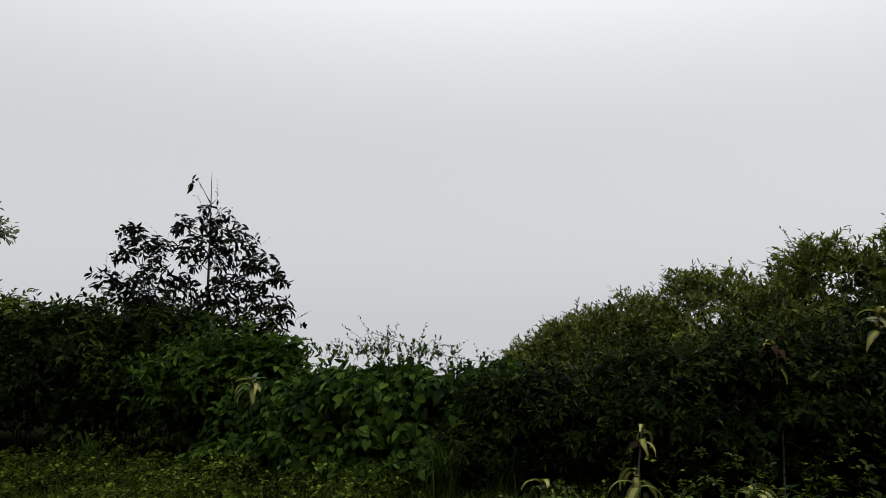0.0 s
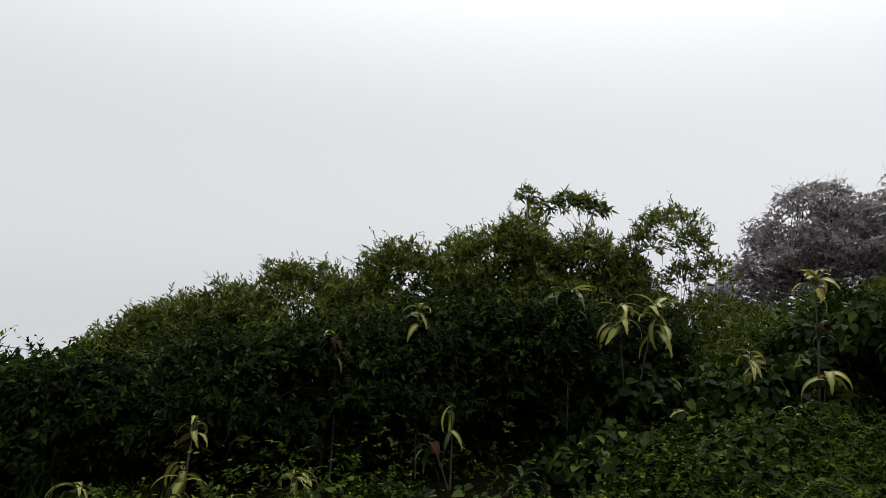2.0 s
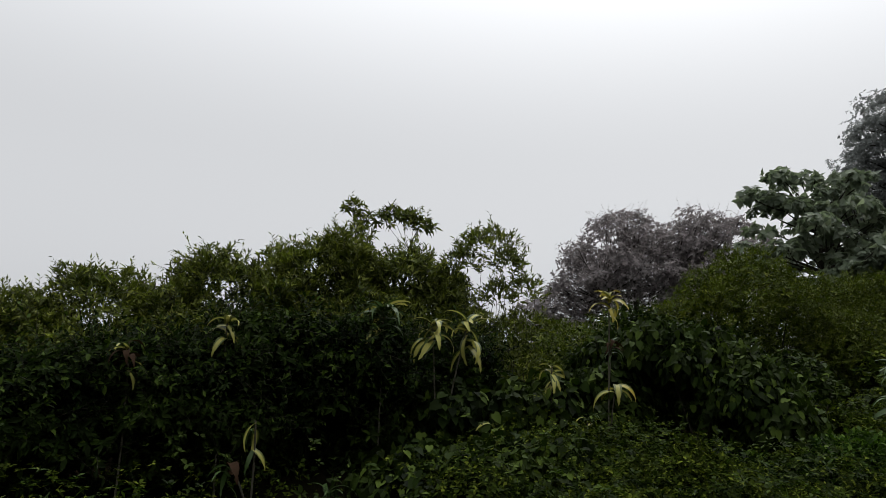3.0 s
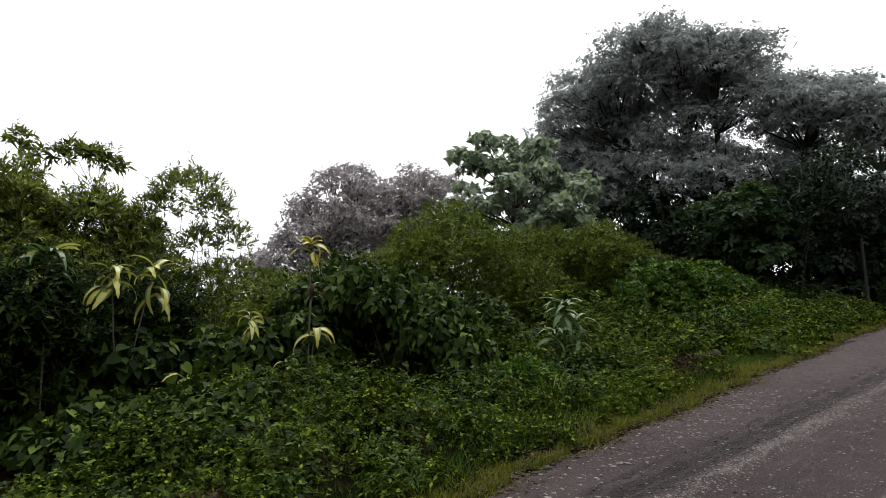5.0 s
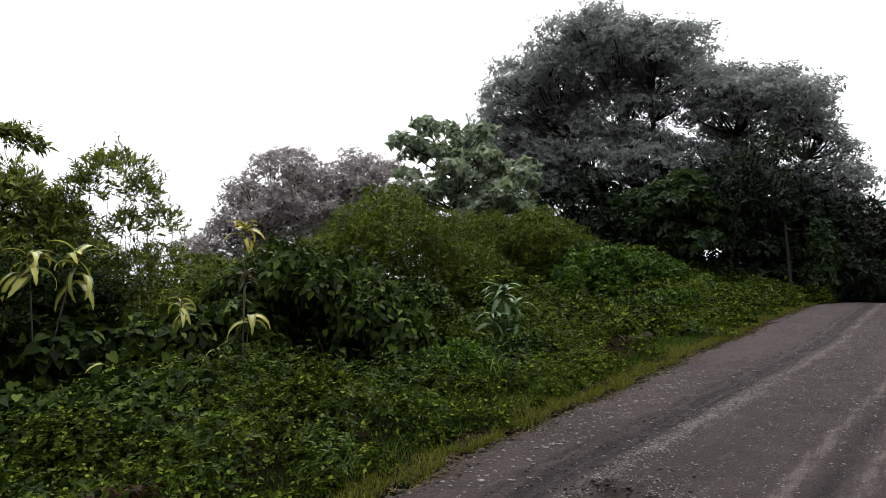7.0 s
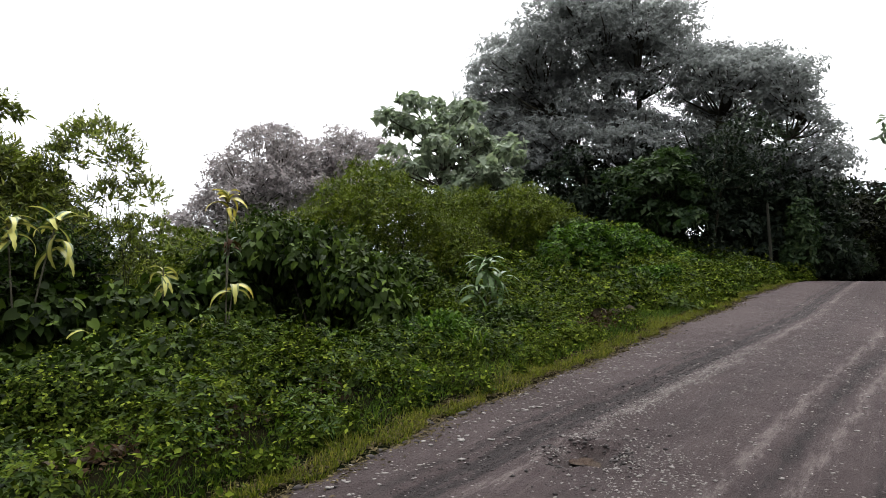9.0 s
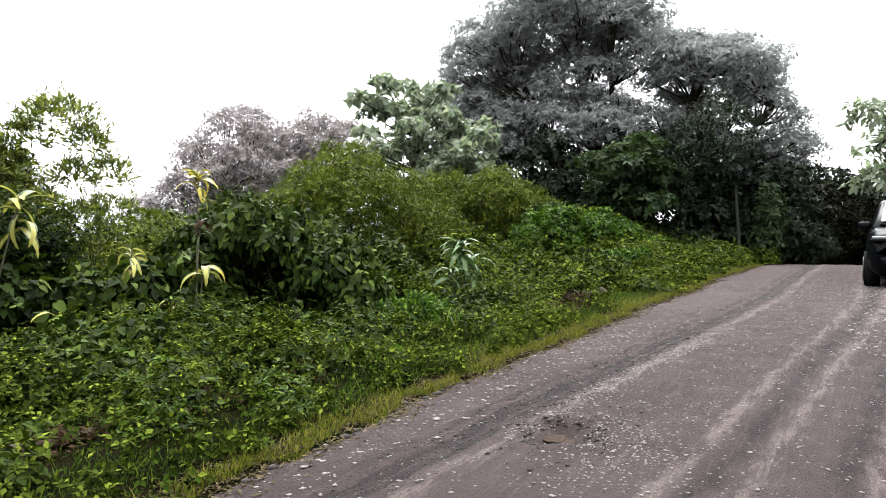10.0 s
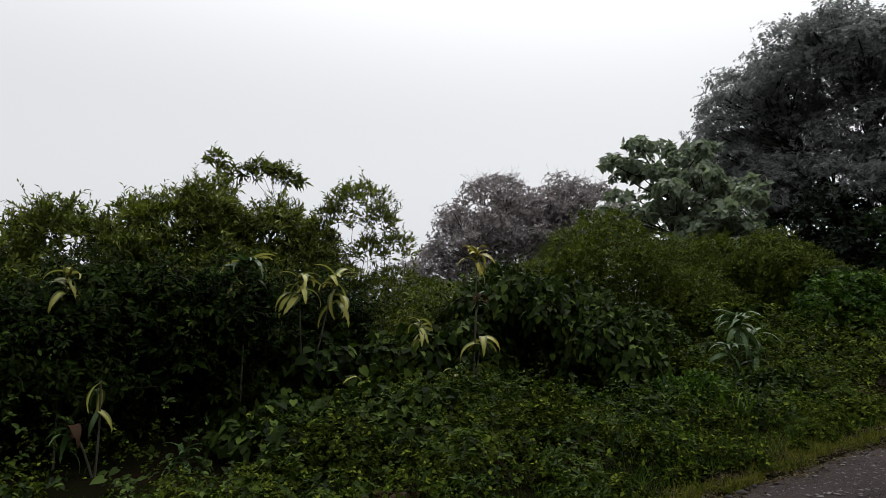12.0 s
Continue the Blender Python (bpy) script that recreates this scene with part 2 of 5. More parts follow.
def road_material():
    """Old asphalt under a skin of grit: x runs along the road, y across it."""
    m, nt, out = material("worn_gritty_asphalt")
    v = coords(nt)
    sep = nt.nodes.new("ShaderNodeSeparateXYZ")
    nt.links.new(v, sep.inputs[0])
    wob = maths(nt, "MULTIPLY", maths(nt, "SUBTRACT", noise_tex(nt, 0.9, 4, 0.6, v), 0.5), 0.2)
    wob = maths(nt, "ADD", wob, maths(nt, "MULTIPLY", maths(nt, "SUBTRACT", noise_tex(nt, 5.0, 5, 0.7, v), 0.5), 0.13))
    slant = maths(nt, "MULTIPLY", maths(nt, "SUBTRACT", maths(nt, "MINIMUM", sep.outputs[0], 12.0), 5.0), 0.09)
    across = maths(nt, "ADD", maths(nt, "ADD", sep.outputs[1], wob), slant)

    def band(at, width):
        d = maths(nt, "DIVIDE", maths(nt, "ABSOLUTE", maths(nt, "SUBTRACT", across, at)), width)
        b = maths(nt, "SUBTRACT", 1.0, d)
        return maths(nt, "MAXIMUM", b, 0.0)

    streak = noise_tex(nt, 1.0, 8, 0.75, coords(nt, (0.5, 11, 1)))
    line = noise_tex(nt, 1.0, 6, 0.8, coords(nt, (1.4, 30, 1)))
    fine = noise_tex(nt, 75, 6, 0.8, v)
    mid = noise_tex(nt, 9, 6, 0.75, v)
    big = noise_tex(nt, 0.8, 4, 0.6, v)
    col = mixed(nt, ramp(nt, big, [(0.35, (0, 0, 0)), (0.65, (1, 1, 1))]), (0.0265, 0.0185, 0.0180), (0.041, 0.0300, 0.0292))
    col = mixed(nt, maths(nt, "MULTIPLY", ramp(nt, streak, [(0.48, (0, 0, 0)), (0.62, (1, 1, 1))]), 0.6), col, (0.028, 0.019, 0.020))
    col = mixed(nt, maths(nt, "MULTIPLY", ramp(nt, line, [(0.56, (0, 0, 0)), (0.63, (1, 1, 1))]), 0.55), col, (0.062, 0.049, 0.047))
    broken = ramp(nt, maths(nt, "ADD", maths(nt, "MULTIPLY", noise_tex(nt, 1.0, 7, 0.8, coords(nt, (2.2, 9, 1))), 0.75), maths(nt, "MULTIPLY", fine, 0.25)), [(0.46, (0, 0, 0)), (0.57, (1, 1, 1))])
    pale = maths(nt, "MULTIPLY", maths(nt, "ADD", maths(nt, "ADD", maths(nt, "ADD", band(1.65, 0.10), band(0.72, 0.07)), band(0.38, 0.09)), band(-0.1, 0.08)), maths(nt, "MULTIPLY", broken, ramp(nt, line, [(0.40, (0.25, 0.25, 0.25)), (0.54, (1, 1, 1))])))
    col = mixed(nt, maths(nt, "MINIMUM", maths(nt, "MULTIPLY", pale, 1.5), 0.62), col, (0.105, 0.086, 0.081))
    wet = maths(nt, "MULTIPLY", maths(nt, "ADD", maths(nt, "ADD", maths(nt, "ADD", band(1.95, 0.07), maths(nt, "ADD", band(1.83, 0.06), maths(nt, "ADD", maths(nt, "MULTIPLY", band(2.1, 0.05), 0.35), maths(nt, "MULTIPLY", band(0.02, 0.12), 0.4)))), maths(nt, "MULTIPLY", band(1.22, 0.22), 0.12)), maths(nt, "MULTIPLY", band(0.55, 0.09), 0.45)), ramp(nt, maths(nt, "ADD", maths(nt, "MULTIPLY", broken, 0.5), maths(nt, "MULTIPLY", line, 0.6)), [(0.42, (1, 1, 1)), (0.85, (0.2, 0.2, 0.2))]))
    col = mixed(nt, maths(nt, "MINIMUM", maths(nt, "MULTIPLY", maths(nt, "MULTIPLY", wet, ramp(nt, noise_tex(nt, 1.6, 4, 0.65, v), [(0.40, (0.4, 0.4, 0.4)), (0.56, (1, 1, 1))])), 3.2), 0.9), col, (0.009, 0.0065, 0.0065))
    hole = maths(nt, "ADD", maths(nt, "ABSOLUTE", maths(nt, "DIVIDE", maths(nt, "SUBTRACT", sep.outputs[0], POT_S - 0.02), 0.50)), maths(nt, "ABSOLUTE", maths(nt, "DIVIDE", maths(nt, "SUBTRACT", sep.outputs[1], POT_N), 0.36)))
    mud = ramp(nt, maths(nt, "ADD", hole, maths(nt, "MULTIPLY", mid, 0.7)), [(0.70, (1, 1, 1)), (1.15, (0, 0, 0))])
    col = mixed(nt, maths(nt, "MULTIPLY", mud, 0.8), col, (0.017, 0.012, 0.0105))
    vor = nt.nodes.new("ShaderNodeTexVoronoi")
    vor.inputs["Scale"].default_value = 30
    nt.links.new(v, vor.inputs["Vector"])
    grit = ramp(nt, vor.outputs["Distance"], [(0.20, (1, 1, 1)), (0.30, (0, 0, 0))])
    some = ramp(nt, noise_tex(nt, 4.5, 5, 0.75, v), [(0.53, (0, 0, 0)), (0.63, (1, 1, 1))])
    col = mixed(nt, maths(nt, "MULTIPLY", grit, maths(nt, "MULTIPLY", some, 0.9)), col, (0.150, 0.135, 0.128))
    col = mixed(nt, maths(nt, "MULTIPLY", ramp(nt, fine, [(0.45, (0, 0, 0)), (0.65, (1, 1, 1))]), 0.55), col, (0.020, 0.015, 0.015))
    rough = maths(nt, "SUBTRACT", 0.9, maths(nt, "MULTIPLY", wet, 0.05))
    height = maths(nt, "ADD", maths(nt, "MULTIPLY", fine, 0.6), maths(nt, "ADD", maths(nt, "MULTIPLY", line, 0.7), maths(nt, "ADD", mid, maths(nt, "MULTIPLY", grit, 0.5))))
    p = principled(nt, col, rough, 0.12)
    bumped(nt, p, height, 0.9, 0.03)
    nt.links.new(p.outputs[0], out.inputs[0])
    return m


GROUND, ROAD = ground_material(), road_material()
STONE = plain_material("pale_road_grit", (0.17, 0.155, 0.145), 0.9, 0.25, grain=60, vary=0.4)
DARKSTONE = plain_material("broken_asphalt", (0.018, 0.014, 0.013), 0.9, 0.3, grain=60, vary=0.4)
MUDWATER = plain_material("brown_puddle_water", (0.034, 0.024, 0.018), 0.12, 0.5, grain=8, vary=0.2)
PAINT = plain_material("black_blue_car_paint", (0.0015, 0.0017, 0.0024), 0.22, 0.05, 0.0, 20, 0.05, 0.0)
TRIMBLACK = plain_material("black_plastic_trim", (0.003, 0.003, 0.003), 0.6, 0.05)
RUBBER = plain_material("tyre_rubber", (0.004, 0.004, 0.004), 0.85, 0.05)
ALLOY = plain_material("wheel_alloy", (0.03, 0.03, 0.032), 0.5, 0.5, 0.9)
CHROME = plain_material("chrome_trim", (0.75, 0.75, 0.76), 0.12, 0.5, 1.0, vary=0.02)
LAMPGLASS = plain_material("headlamp_lens", (0.10, 0.105, 0.115), 0.12, 0.5, 0.2, vary=0.05)
WINDGLASS = plain_material("windscreen_glass", (0.05, 0.055, 0.06), 0.03, 1.0, 0.0, vary=0.02, coat=1.0)
PLATE = plain_material("number_plate_white", (0.7, 0.7, 0.7), 0.5, vary=0.03)
WIRE = plain_material("black_cable", (0.02, 0.02, 0.02), 0.6)


# ---------------------------------------------------------------- plan: s runs along the road, n across it towards the hedge
ROADTURN = math.degrees(math.atan2(-0.333, 0.943))


def smooth(a, b, x):
    t = np.clip((np.asarray(x, float) - a) / (b - a), 0, 1)
    return t * t * (3 - 2 * t)


def edge(s):
    """Where the asphalt ends on the hedge's side."""
    s = np.asarray(s, float)
    return 2.74 - 0.14 * smooth(4, 12, s) + 0.03 * np.sin(s * 1.3) + 0.02 * np.sin(s * 3.7 + 1) + 0.015 * np.sin(s * 9.1) - 1.8 * smooth(20, 40, s)


def lay(s, n):
    """Height of the land."""
    s, n = np.asarray(s, float), np.asarray(n, float)
    up = 0.06 * np.clip(s, -45, 10) + 0.043 * np.clip(s - 10, 0, 7) + 0.17 * (1 - np.exp(-np.maximum(s - 17, 0) / 4.0))
    up = up - 0.02 * np.maximum(s - 22, 0) * (n < 2.4)
    verge = smooth(2.4, 4.0, n) * 0.16 * smooth(6, 24, s)
    fall = np.maximum(n - (12.0 + 0.9 * np.clip(s - 6, 0, 14)), 0)
    fall = -0.22 * np.minimum(fall, 40) - 0.11 * np.maximum(fall - 40, 0)
    # unseen rise behind the camera, added to block sky light on the hedge
    unseen_bank = 10.0 * smooth(0, 14, -4.5 - n)
    return up + verge + fall + unseen_bank


def W(s, n, h=0.0):
    return Vector((0.943 * s + 0.333 * n, -0.333 * s + 0.943 * n, float(lay(s, n)) + h))


def place(s, n, h=0.0, turn=0.0):
    p = W(s, n, h)
    return pose(p.x, p.y, p.z, 0, 0, ROADTURN + turn)


# ---------------------------------------------------------------- mesh helpers
def mesh_np(name, verts, tris):
    verts, tris = np.asarray(verts, np.float32).reshape(-1, 3), np.asarray(tris, np.int32).reshape(-1, 3)
    me = bpy.data.meshes.new(name)
    me.vertices.add(len(verts))
    me.vertices.foreach_set("co", verts.ravel())
    me.loops.add(tris.size)
    me.loops.foreach_set("vertex_index", tris.ravel())
    me.polygons.add(len(tris))
    me.polygons.foreach_set("loop_start", np.arange(0, tris.size, 3, dtype=np.int32))
    me.update(calc_edges=True)
    return me


def mesh_bm(name, bm, flat=False):
    me = bpy.data.meshes.new(name)
    bm.to_mesh(me)
    bm.free()
    if not flat:
        for p in me.polygons:
            p.use_smooth = True
    return me


def part(name, me, mat, parent=None, label=""):
    if isinstance(me, bmesh.types.BMesh):
        me = mesh_bm(name, me)
    ob = new(name, me)
    if not me.materials:
        me.materials.append(mat)
    if parent is not None:
        ob.parent = parent
    return tagged(ob, label)


def thing(name, m, label, category, group="", kind=""):
    ob = new(name)
    ob.empty_display_size = 0.2
    ob.matrix_world = m
    return tagged(ob, label, category, group, kind)


def unit(v):
    return v / np.maximum(np.linalg.norm(v, axis=-1, keepdims=True), 1e-9)


# leaf outlines: x along the leaf, y across, z off its plane
SHAPES = {
    "diamond": (np.array([(0, 0, 0), (0.45, 0.5, 0.07), (1, 0, -0.06), (0.45, -0.5, 0.07)]), [(0, 2, 1), (0, 3, 2)]),
    "lance": (np.array([(0, 0, 0), (0.4, 0.5, 0.05), (1, 0, -0.12), (0.4, -0.5, 0.05)]), [(0, 2, 1), (0, 3, 2)]),
    "oval": (np.array([(0, 0, 0), (0.28, 0.44, 0.06), (0.68, 0.40, 0.04), (1, 0, -0.14), (0.68, -0.40, 0.04), (0.28, -0.44, 0.06)]), [(0, 3, 2), (0, 2, 1), (0, 4, 3), (0, 5, 4)]),
    "heart": (np.array([(0, 0, 0), (-0.14, 0.27, 0.03), (0.14, 0.52, 0.06), (0.55, 0.40, 0.04), (1.0, 0, -0.15), (0.55, -0.40, 0.04), (0.14, -0.52, 0.06), (-0.14, -0.27, 0.03), (0.42, 0, -0.04)]),
              [(0, 8, 1), (1, 8, 2), (2, 8, 3), (8, 4, 3), (0, 7, 8), (7, 6, 8), (6, 5, 8), (8, 5, 4)]),
    "blade": (np.array([(0, 0.5, 0), (0, -0.5, 0), (0.5, 0.4, 0.10), (0.5, -0.4, 0.10), (1, 0, -0.10)]), [(0, 1, 2), (1, 3, 2), (2, 3, 4)]),
}


def leaf_arrays(shape, P, D, U, length, width):
    t, f = SHAPES[shape]
    f = np.array(f)
    X = unit(D)
    Z = unit(U - np.sum(U * X, 1, keepdims=True) * X)
    Y = np.cross(Z, X)
    L, B = np.asarray(length)[:, None, None], np.asarray(width)[:, None, None]
    V = P[:, None] + X[:, None] * t[None, :, 0:1] * L + Y[:, None] * t[None, :, 1:2] * B + Z[:, None] * t[None, :, 2:3] * L
    T = f[None] + (np.arange(len(P)) * len(t))[:, None, None]
    return V.reshape(-1, 3), T.reshape(-1, 3)


def joined(pieces):
    V, T, k = [], [], 0
    for v, t in pieces:
        V.append(v)
        T.append(t + k)
        k += len(v)
    return np.concatenate(V), np.concatenate(T)


def tube_arrays(paths, radii, sides=5):
    """Tapering round stems along polylines: paths (m, k, 3), radii (m, k)."""
    paths, radii = np.asarray(paths, float), np.asarray(radii, float)
    m, k, _ = paths.shape
    tan = unit(np.gradient(paths, axis=1))
    ref = np.where(np.abs(tan[..., 2:3]) > 0.9, np.array([1.0, 0, 0]), np.array([0, 0, 1.0]))
    a = unit(np.cross(tan, ref))
    b = np.cross(tan, a)
    ang = np.arange(sides) * 2 * np.pi / sides
    ring = paths[:, :, None] + radii[:, :, None, None] * (a[:, :, None] * np.cos(ang)[:, None] + b[:, :, None] * np.sin(ang)[:, None])
    V = ring.reshape(-1, 3)
    T = []
    for i in range(k - 1):
        for j in range(sides):
            p, q = i * sides + j, i * sides + (j + 1) % sides
            T += [(p, q, p + sides), (q, q + sides, p + sides)]
    T = np.array(T)[None] + (np.arange(m) * k * sides)[:, None, None]
    return V, T.reshape(-1, 3)


def bezier(p0, p1, p2, k):
    t = np.linspace(0, 1, k)[:, None]
    return (1 - t) ** 2 * np.asarray(p0) + 2 * t * (1 - t) * np.asarray(p1) + t * t * np.asarray(p2)


def blob_points(rng, blobs, count, lo=0.78, hi=1.05, lump=0.16, floor=0.0):
    """Points in the outer shells of overlapping lumpy ellipsoids (centre, radii), with the outward direction."""
    C, Rr = np.array([b[0] for b in blobs], float), np.array([b[1] for b in blobs], float)
    area = np.array([(r[0] * r[1] + r[0] * r[2] + r[1] * r[2]) for r in Rr])
    which = rng.choice(len(blobs), int(count * 1.7), p=area / area.sum())
    d = unit(rng.normal(size=(len(which), 3)))
    d[:, 2] = np.where(d[:, 2] < -0.55, -d[:, 2], d[:, 2])
    ph = rng.uniform(0, 6.28, (len(blobs), 6))[which]
    bump = np.sin(5 * d[:, 0] + ph[:, 0]) * np.sin(4 * d[:, 1] + ph[:, 1]) + 0.6 * np.sin(9 * d[:, 2] + ph[:, 2]) * np.sin(8 * d[:, 0] + ph[:, 3]) + 0.5 * np.sin(13 * d[:, 1] + ph[:, 4]) * np.sin(12 * d[:, 2] + ph[:, 5])
    r = (1 + lump * bump) * (lo + (hi - lo) * np.sqrt(rng.random(len(which))))
    P = C[which] + d * Rr[which] * r[:, None]
    O = unit(d / Rr[which])
    keep = P[:, 2] > floor
    for i in range(len(blobs)):
        q = np.linalg.norm((P - C[i]) / Rr[i], axis=1)
        keep &= ~((q < 0.7) & (which != i))
    P, O = P[keep][:count], O[keep][:count]
    return P, O


def whorls(rng, P, O, per, leaf, shape="oval", ratio=0.4, rise=0.5, open_=0.9, droop=0.25):
    """Shoot tips: per leaves stand out round each tip, upper side towards the light."""
    m = len(P)
    A = unit(O * (1 - rise) + np.array([0, 0, rise]) + rng.normal(size=P.shape) * 0.22)
    B = unit(np.cross(A, rng.normal(size=P.shape)))
    C = np.cross(A, B)
    ang = np.arange(per)[None] * 2.399 + rng.uniform(0, 6.28, (m, 1)) + rng.normal(0, 0.25, (m, per))
    R = B[:, None] * np.cos(ang)[..., None] + C[:, None] * np.sin(ang)[..., None]
    D = R * open_ + A[:, None] * rng.uniform(0.05, 0.75, (m, per, 1)) + np.array([0, 0, -droop])
    U = A[:, None] + rng.normal(size=D.shape) * 0.2
    L = leaf * rng.uniform(0.65, 1.2, (m, per)) * rng.uniform(0.8, 1.2, (m, 1))
    Q = P[:, None] + R * 0.1 * L[..., None] + A[:, None] * (rng.uniform(-0.5, 0.2, (m, per)) * leaf * 0.6)[..., None]
    return leaf_arrays(shape, Q.reshape(-1, 3), D.reshape(-1, 3), U.reshape(-1, 3), L.ravel(), (L * ratio * rng.uniform(0.85, 1.15, (m, per))).ravel())


def foliage(rng, blobs, count, size, shape="oval", ratio=0.5, droop=0.35, lump=0.16, inner=0.35, lift=0.0, floor=0.0, lo=0.78, hi=1.05, whorl=0):
    """A leafy crown: an outer skin of leaves, single or in whorls, and larger ones further in."""
    out = []
    if whorl:
        P, O = blob_points(rng, blobs, count // whorl, lo, hi, lump, floor)
        out.append(whorls(rng, P, O, whorl, size * 1.15, shape, ratio, 0.2 + lift, 0.7 if shape == "lance" else 0.9, droop))
    for k, (cnt, l, h, grow) in enumerate(((0 if whorl else count, lo, hi, 1.0), (int(count * inner), lo * 0.55, lo, 1.5))):
        if not cnt:
            continue
        P, O = blob_points(rng, blobs, cnt, l, h, lump, floor)
        rnd = rng.normal(size=P.shape)
        D = O * 0.7 + rnd * 0.55 + np.array([0, 0, -droop + lift])
        U = O * 0.6 + np.array([0, 0, 0.9]) + rng.normal(size=P.shape) * 0.35
        if shape == "heart" and droop > 0.5:
            D = O * 0.35 + rnd * 0.35 + np.array([0, 0, -0.75])
            U = O * 1.2 + np.array([0, 0, 0.4]) + rng.normal(size=P.shape) * 0.3
        L = size * grow * rng.uniform(0.6, 1.25, len(P))
        out.append(leaf_arrays("diamond" if k and shape != "heart" else shape, P, D, U, L, L * ratio * rng.uniform(0.85, 1.15, len(P))))
    return joined(out)


def sprays(rng, blobs, twigs, per, length, leaf, ratio=0.2, upward=0.75, shape="lance", lump=0.16, base=(0.55, 0.92), curl=0.25, girth=0.004, off=0.9):
    """Twigs that reach out of the crown, each with its leaves along it. Gives leaves and twigs."""
    P, O = blob_points(rng, blobs, twigs, base[0], base[1], lump)
    m = len(P)
    D = unit(O * 0.75 + np.array([0, 0, upward]) + rng.normal(size=P.shape) * 0.35)
    L = length * rng.uniform(0.55, 1.3, m)
    bend = rng.normal(size=P.shape) * curl + np.array([0, 0, -0.12])
    t = np.linspace(0, 1, 4)
    path = P[:, None] + (D * L[:, None])[:, None] * t[None, :, None] + (bend * L[:, None])[:, None] * (t ** 2)[None, :, None]
    tv = tube_arrays(path, np.linspace(girth, girth * 0.35, 4)[None].repeat(m, 0), 3)
    u = np.linspace(0.18, 1.0, per)
    q = P[:, None] + (D * L[:, None])[:, None] * u[None, :, None] + (bend * L[:, None])[:, None] * (u ** 2)[None, :, None]
    along = unit(D[:, None] + 2 * bend[:, None] * u[None, :, None])
    side = unit(np.cross(along, rng.normal(size=(m, per, 3))))
    d = along * (1.3 - 0.72 * off) + side * off + np.array([0, 0, 0.25 - 0.41 * off])
    up = O[:, None] * 0.85 + along * 0.2 + np.array([0, 0, 0.4]) + rng.normal(size=d.shape) * 0.25
    ll = (leaf * rng.uniform(0.65, 1.2, (m, per)) * np.linspace(1.05, 0.8, per)[None]).ravel()
    lv = leaf_arrays(shape, q.reshape(-1, 3), d.reshape(-1, 3), up.reshape(-1, 3), ll, ll * ratio)
    return lv, tv


def stems_arrays(rng, blobs, per_blob=3, girth=0.02, kinks=6):
    """Woody stems that rise from the ground into each lump of the crown."""
    paths = []
    for c, r in blobs:
        for _ in range(per_blob):
            top = np.array(c) + rng.uniform(-0.6, 0.6, 3) * np.array(r)
            foot = np.array([c[0] + rng.uniform(-0.25, 0.25), c[1] + rng.uniform(-0.2, 0.2), -0.05])
            midp = (foot + top) / 2 + rng.normal(size=3) * 0.15
            paths.append(bezier(foot, midp, top, kinks))
    return paths, np.linspace(girth, girth * 0.35, kinks)


# ---------------------------------------------------------------- land and road
ROADSIDE = -2.7


def steps(*runs):
    out = []
    for a, b, d in runs:
        out += list(np.arange(a, b - 1e-6, d))
    return np.array(out + [runs[-1][1]])


def sheet(name, S, Nn, height):
    """A grid over (s, n); height is an array of the same shape."""
    gs, gn = np.meshgrid(S, Nn, indexing="ij") if Nn.ndim == 1 else (np.repeat(S[:, None], Nn.shape[1], 1), Nn)
    V = np.stack([gs, gn, height(gs, gn)], -1).reshape(-1, 3)
    a, b = gs.shape
    i = (np.arange(a - 1)[:, None] * b + np.arange(b - 1)[None]).ravel()
    T = np.concatenate([np.stack([i, i + b, i + b + 1], 1), np.stack([i, i + b + 1, i + 1], 1)])
    return mesh_np(name, V, T)


def ground_height(s, n):
    h = lay(s, n)
    near = smooth(0, 1, 1 - np.abs(n) / 60)
    h = h + near * (0.05 * np.sin(s * 1.7) * np.sin(n * 1.3 + 1) + 0.03 * np.sin(s * 3.9 + 2) * np.sin(n * 4.3)) * smooth(edge(s), edge(s) + 1.2, n)
    under = smooth(ROADSIDE + 0.12, ROADSIDE + 0.5, n) * (1 - smooth(edge(s) - 0.35, edge(s) + 0.02, n))
    return h - 0.12 * under + 0.015 * (1 - under) * near


gs = steps((-2600, -600, 200), (-600, -100, 50), (-100, -24, 4), (-24, 30, 0.3), (30, 100, 4), (100, 600, 50), (600, 2600, 200))
gn = steps((-2600, -600, 200), (-600, -60, 40), (-60, -6, 3), (-6, 14, 0.3), (14, 60, 3), (60, 600, 40), (600, 2600, 200))
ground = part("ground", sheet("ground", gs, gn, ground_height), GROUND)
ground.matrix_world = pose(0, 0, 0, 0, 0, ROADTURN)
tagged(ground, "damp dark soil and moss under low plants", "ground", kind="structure")


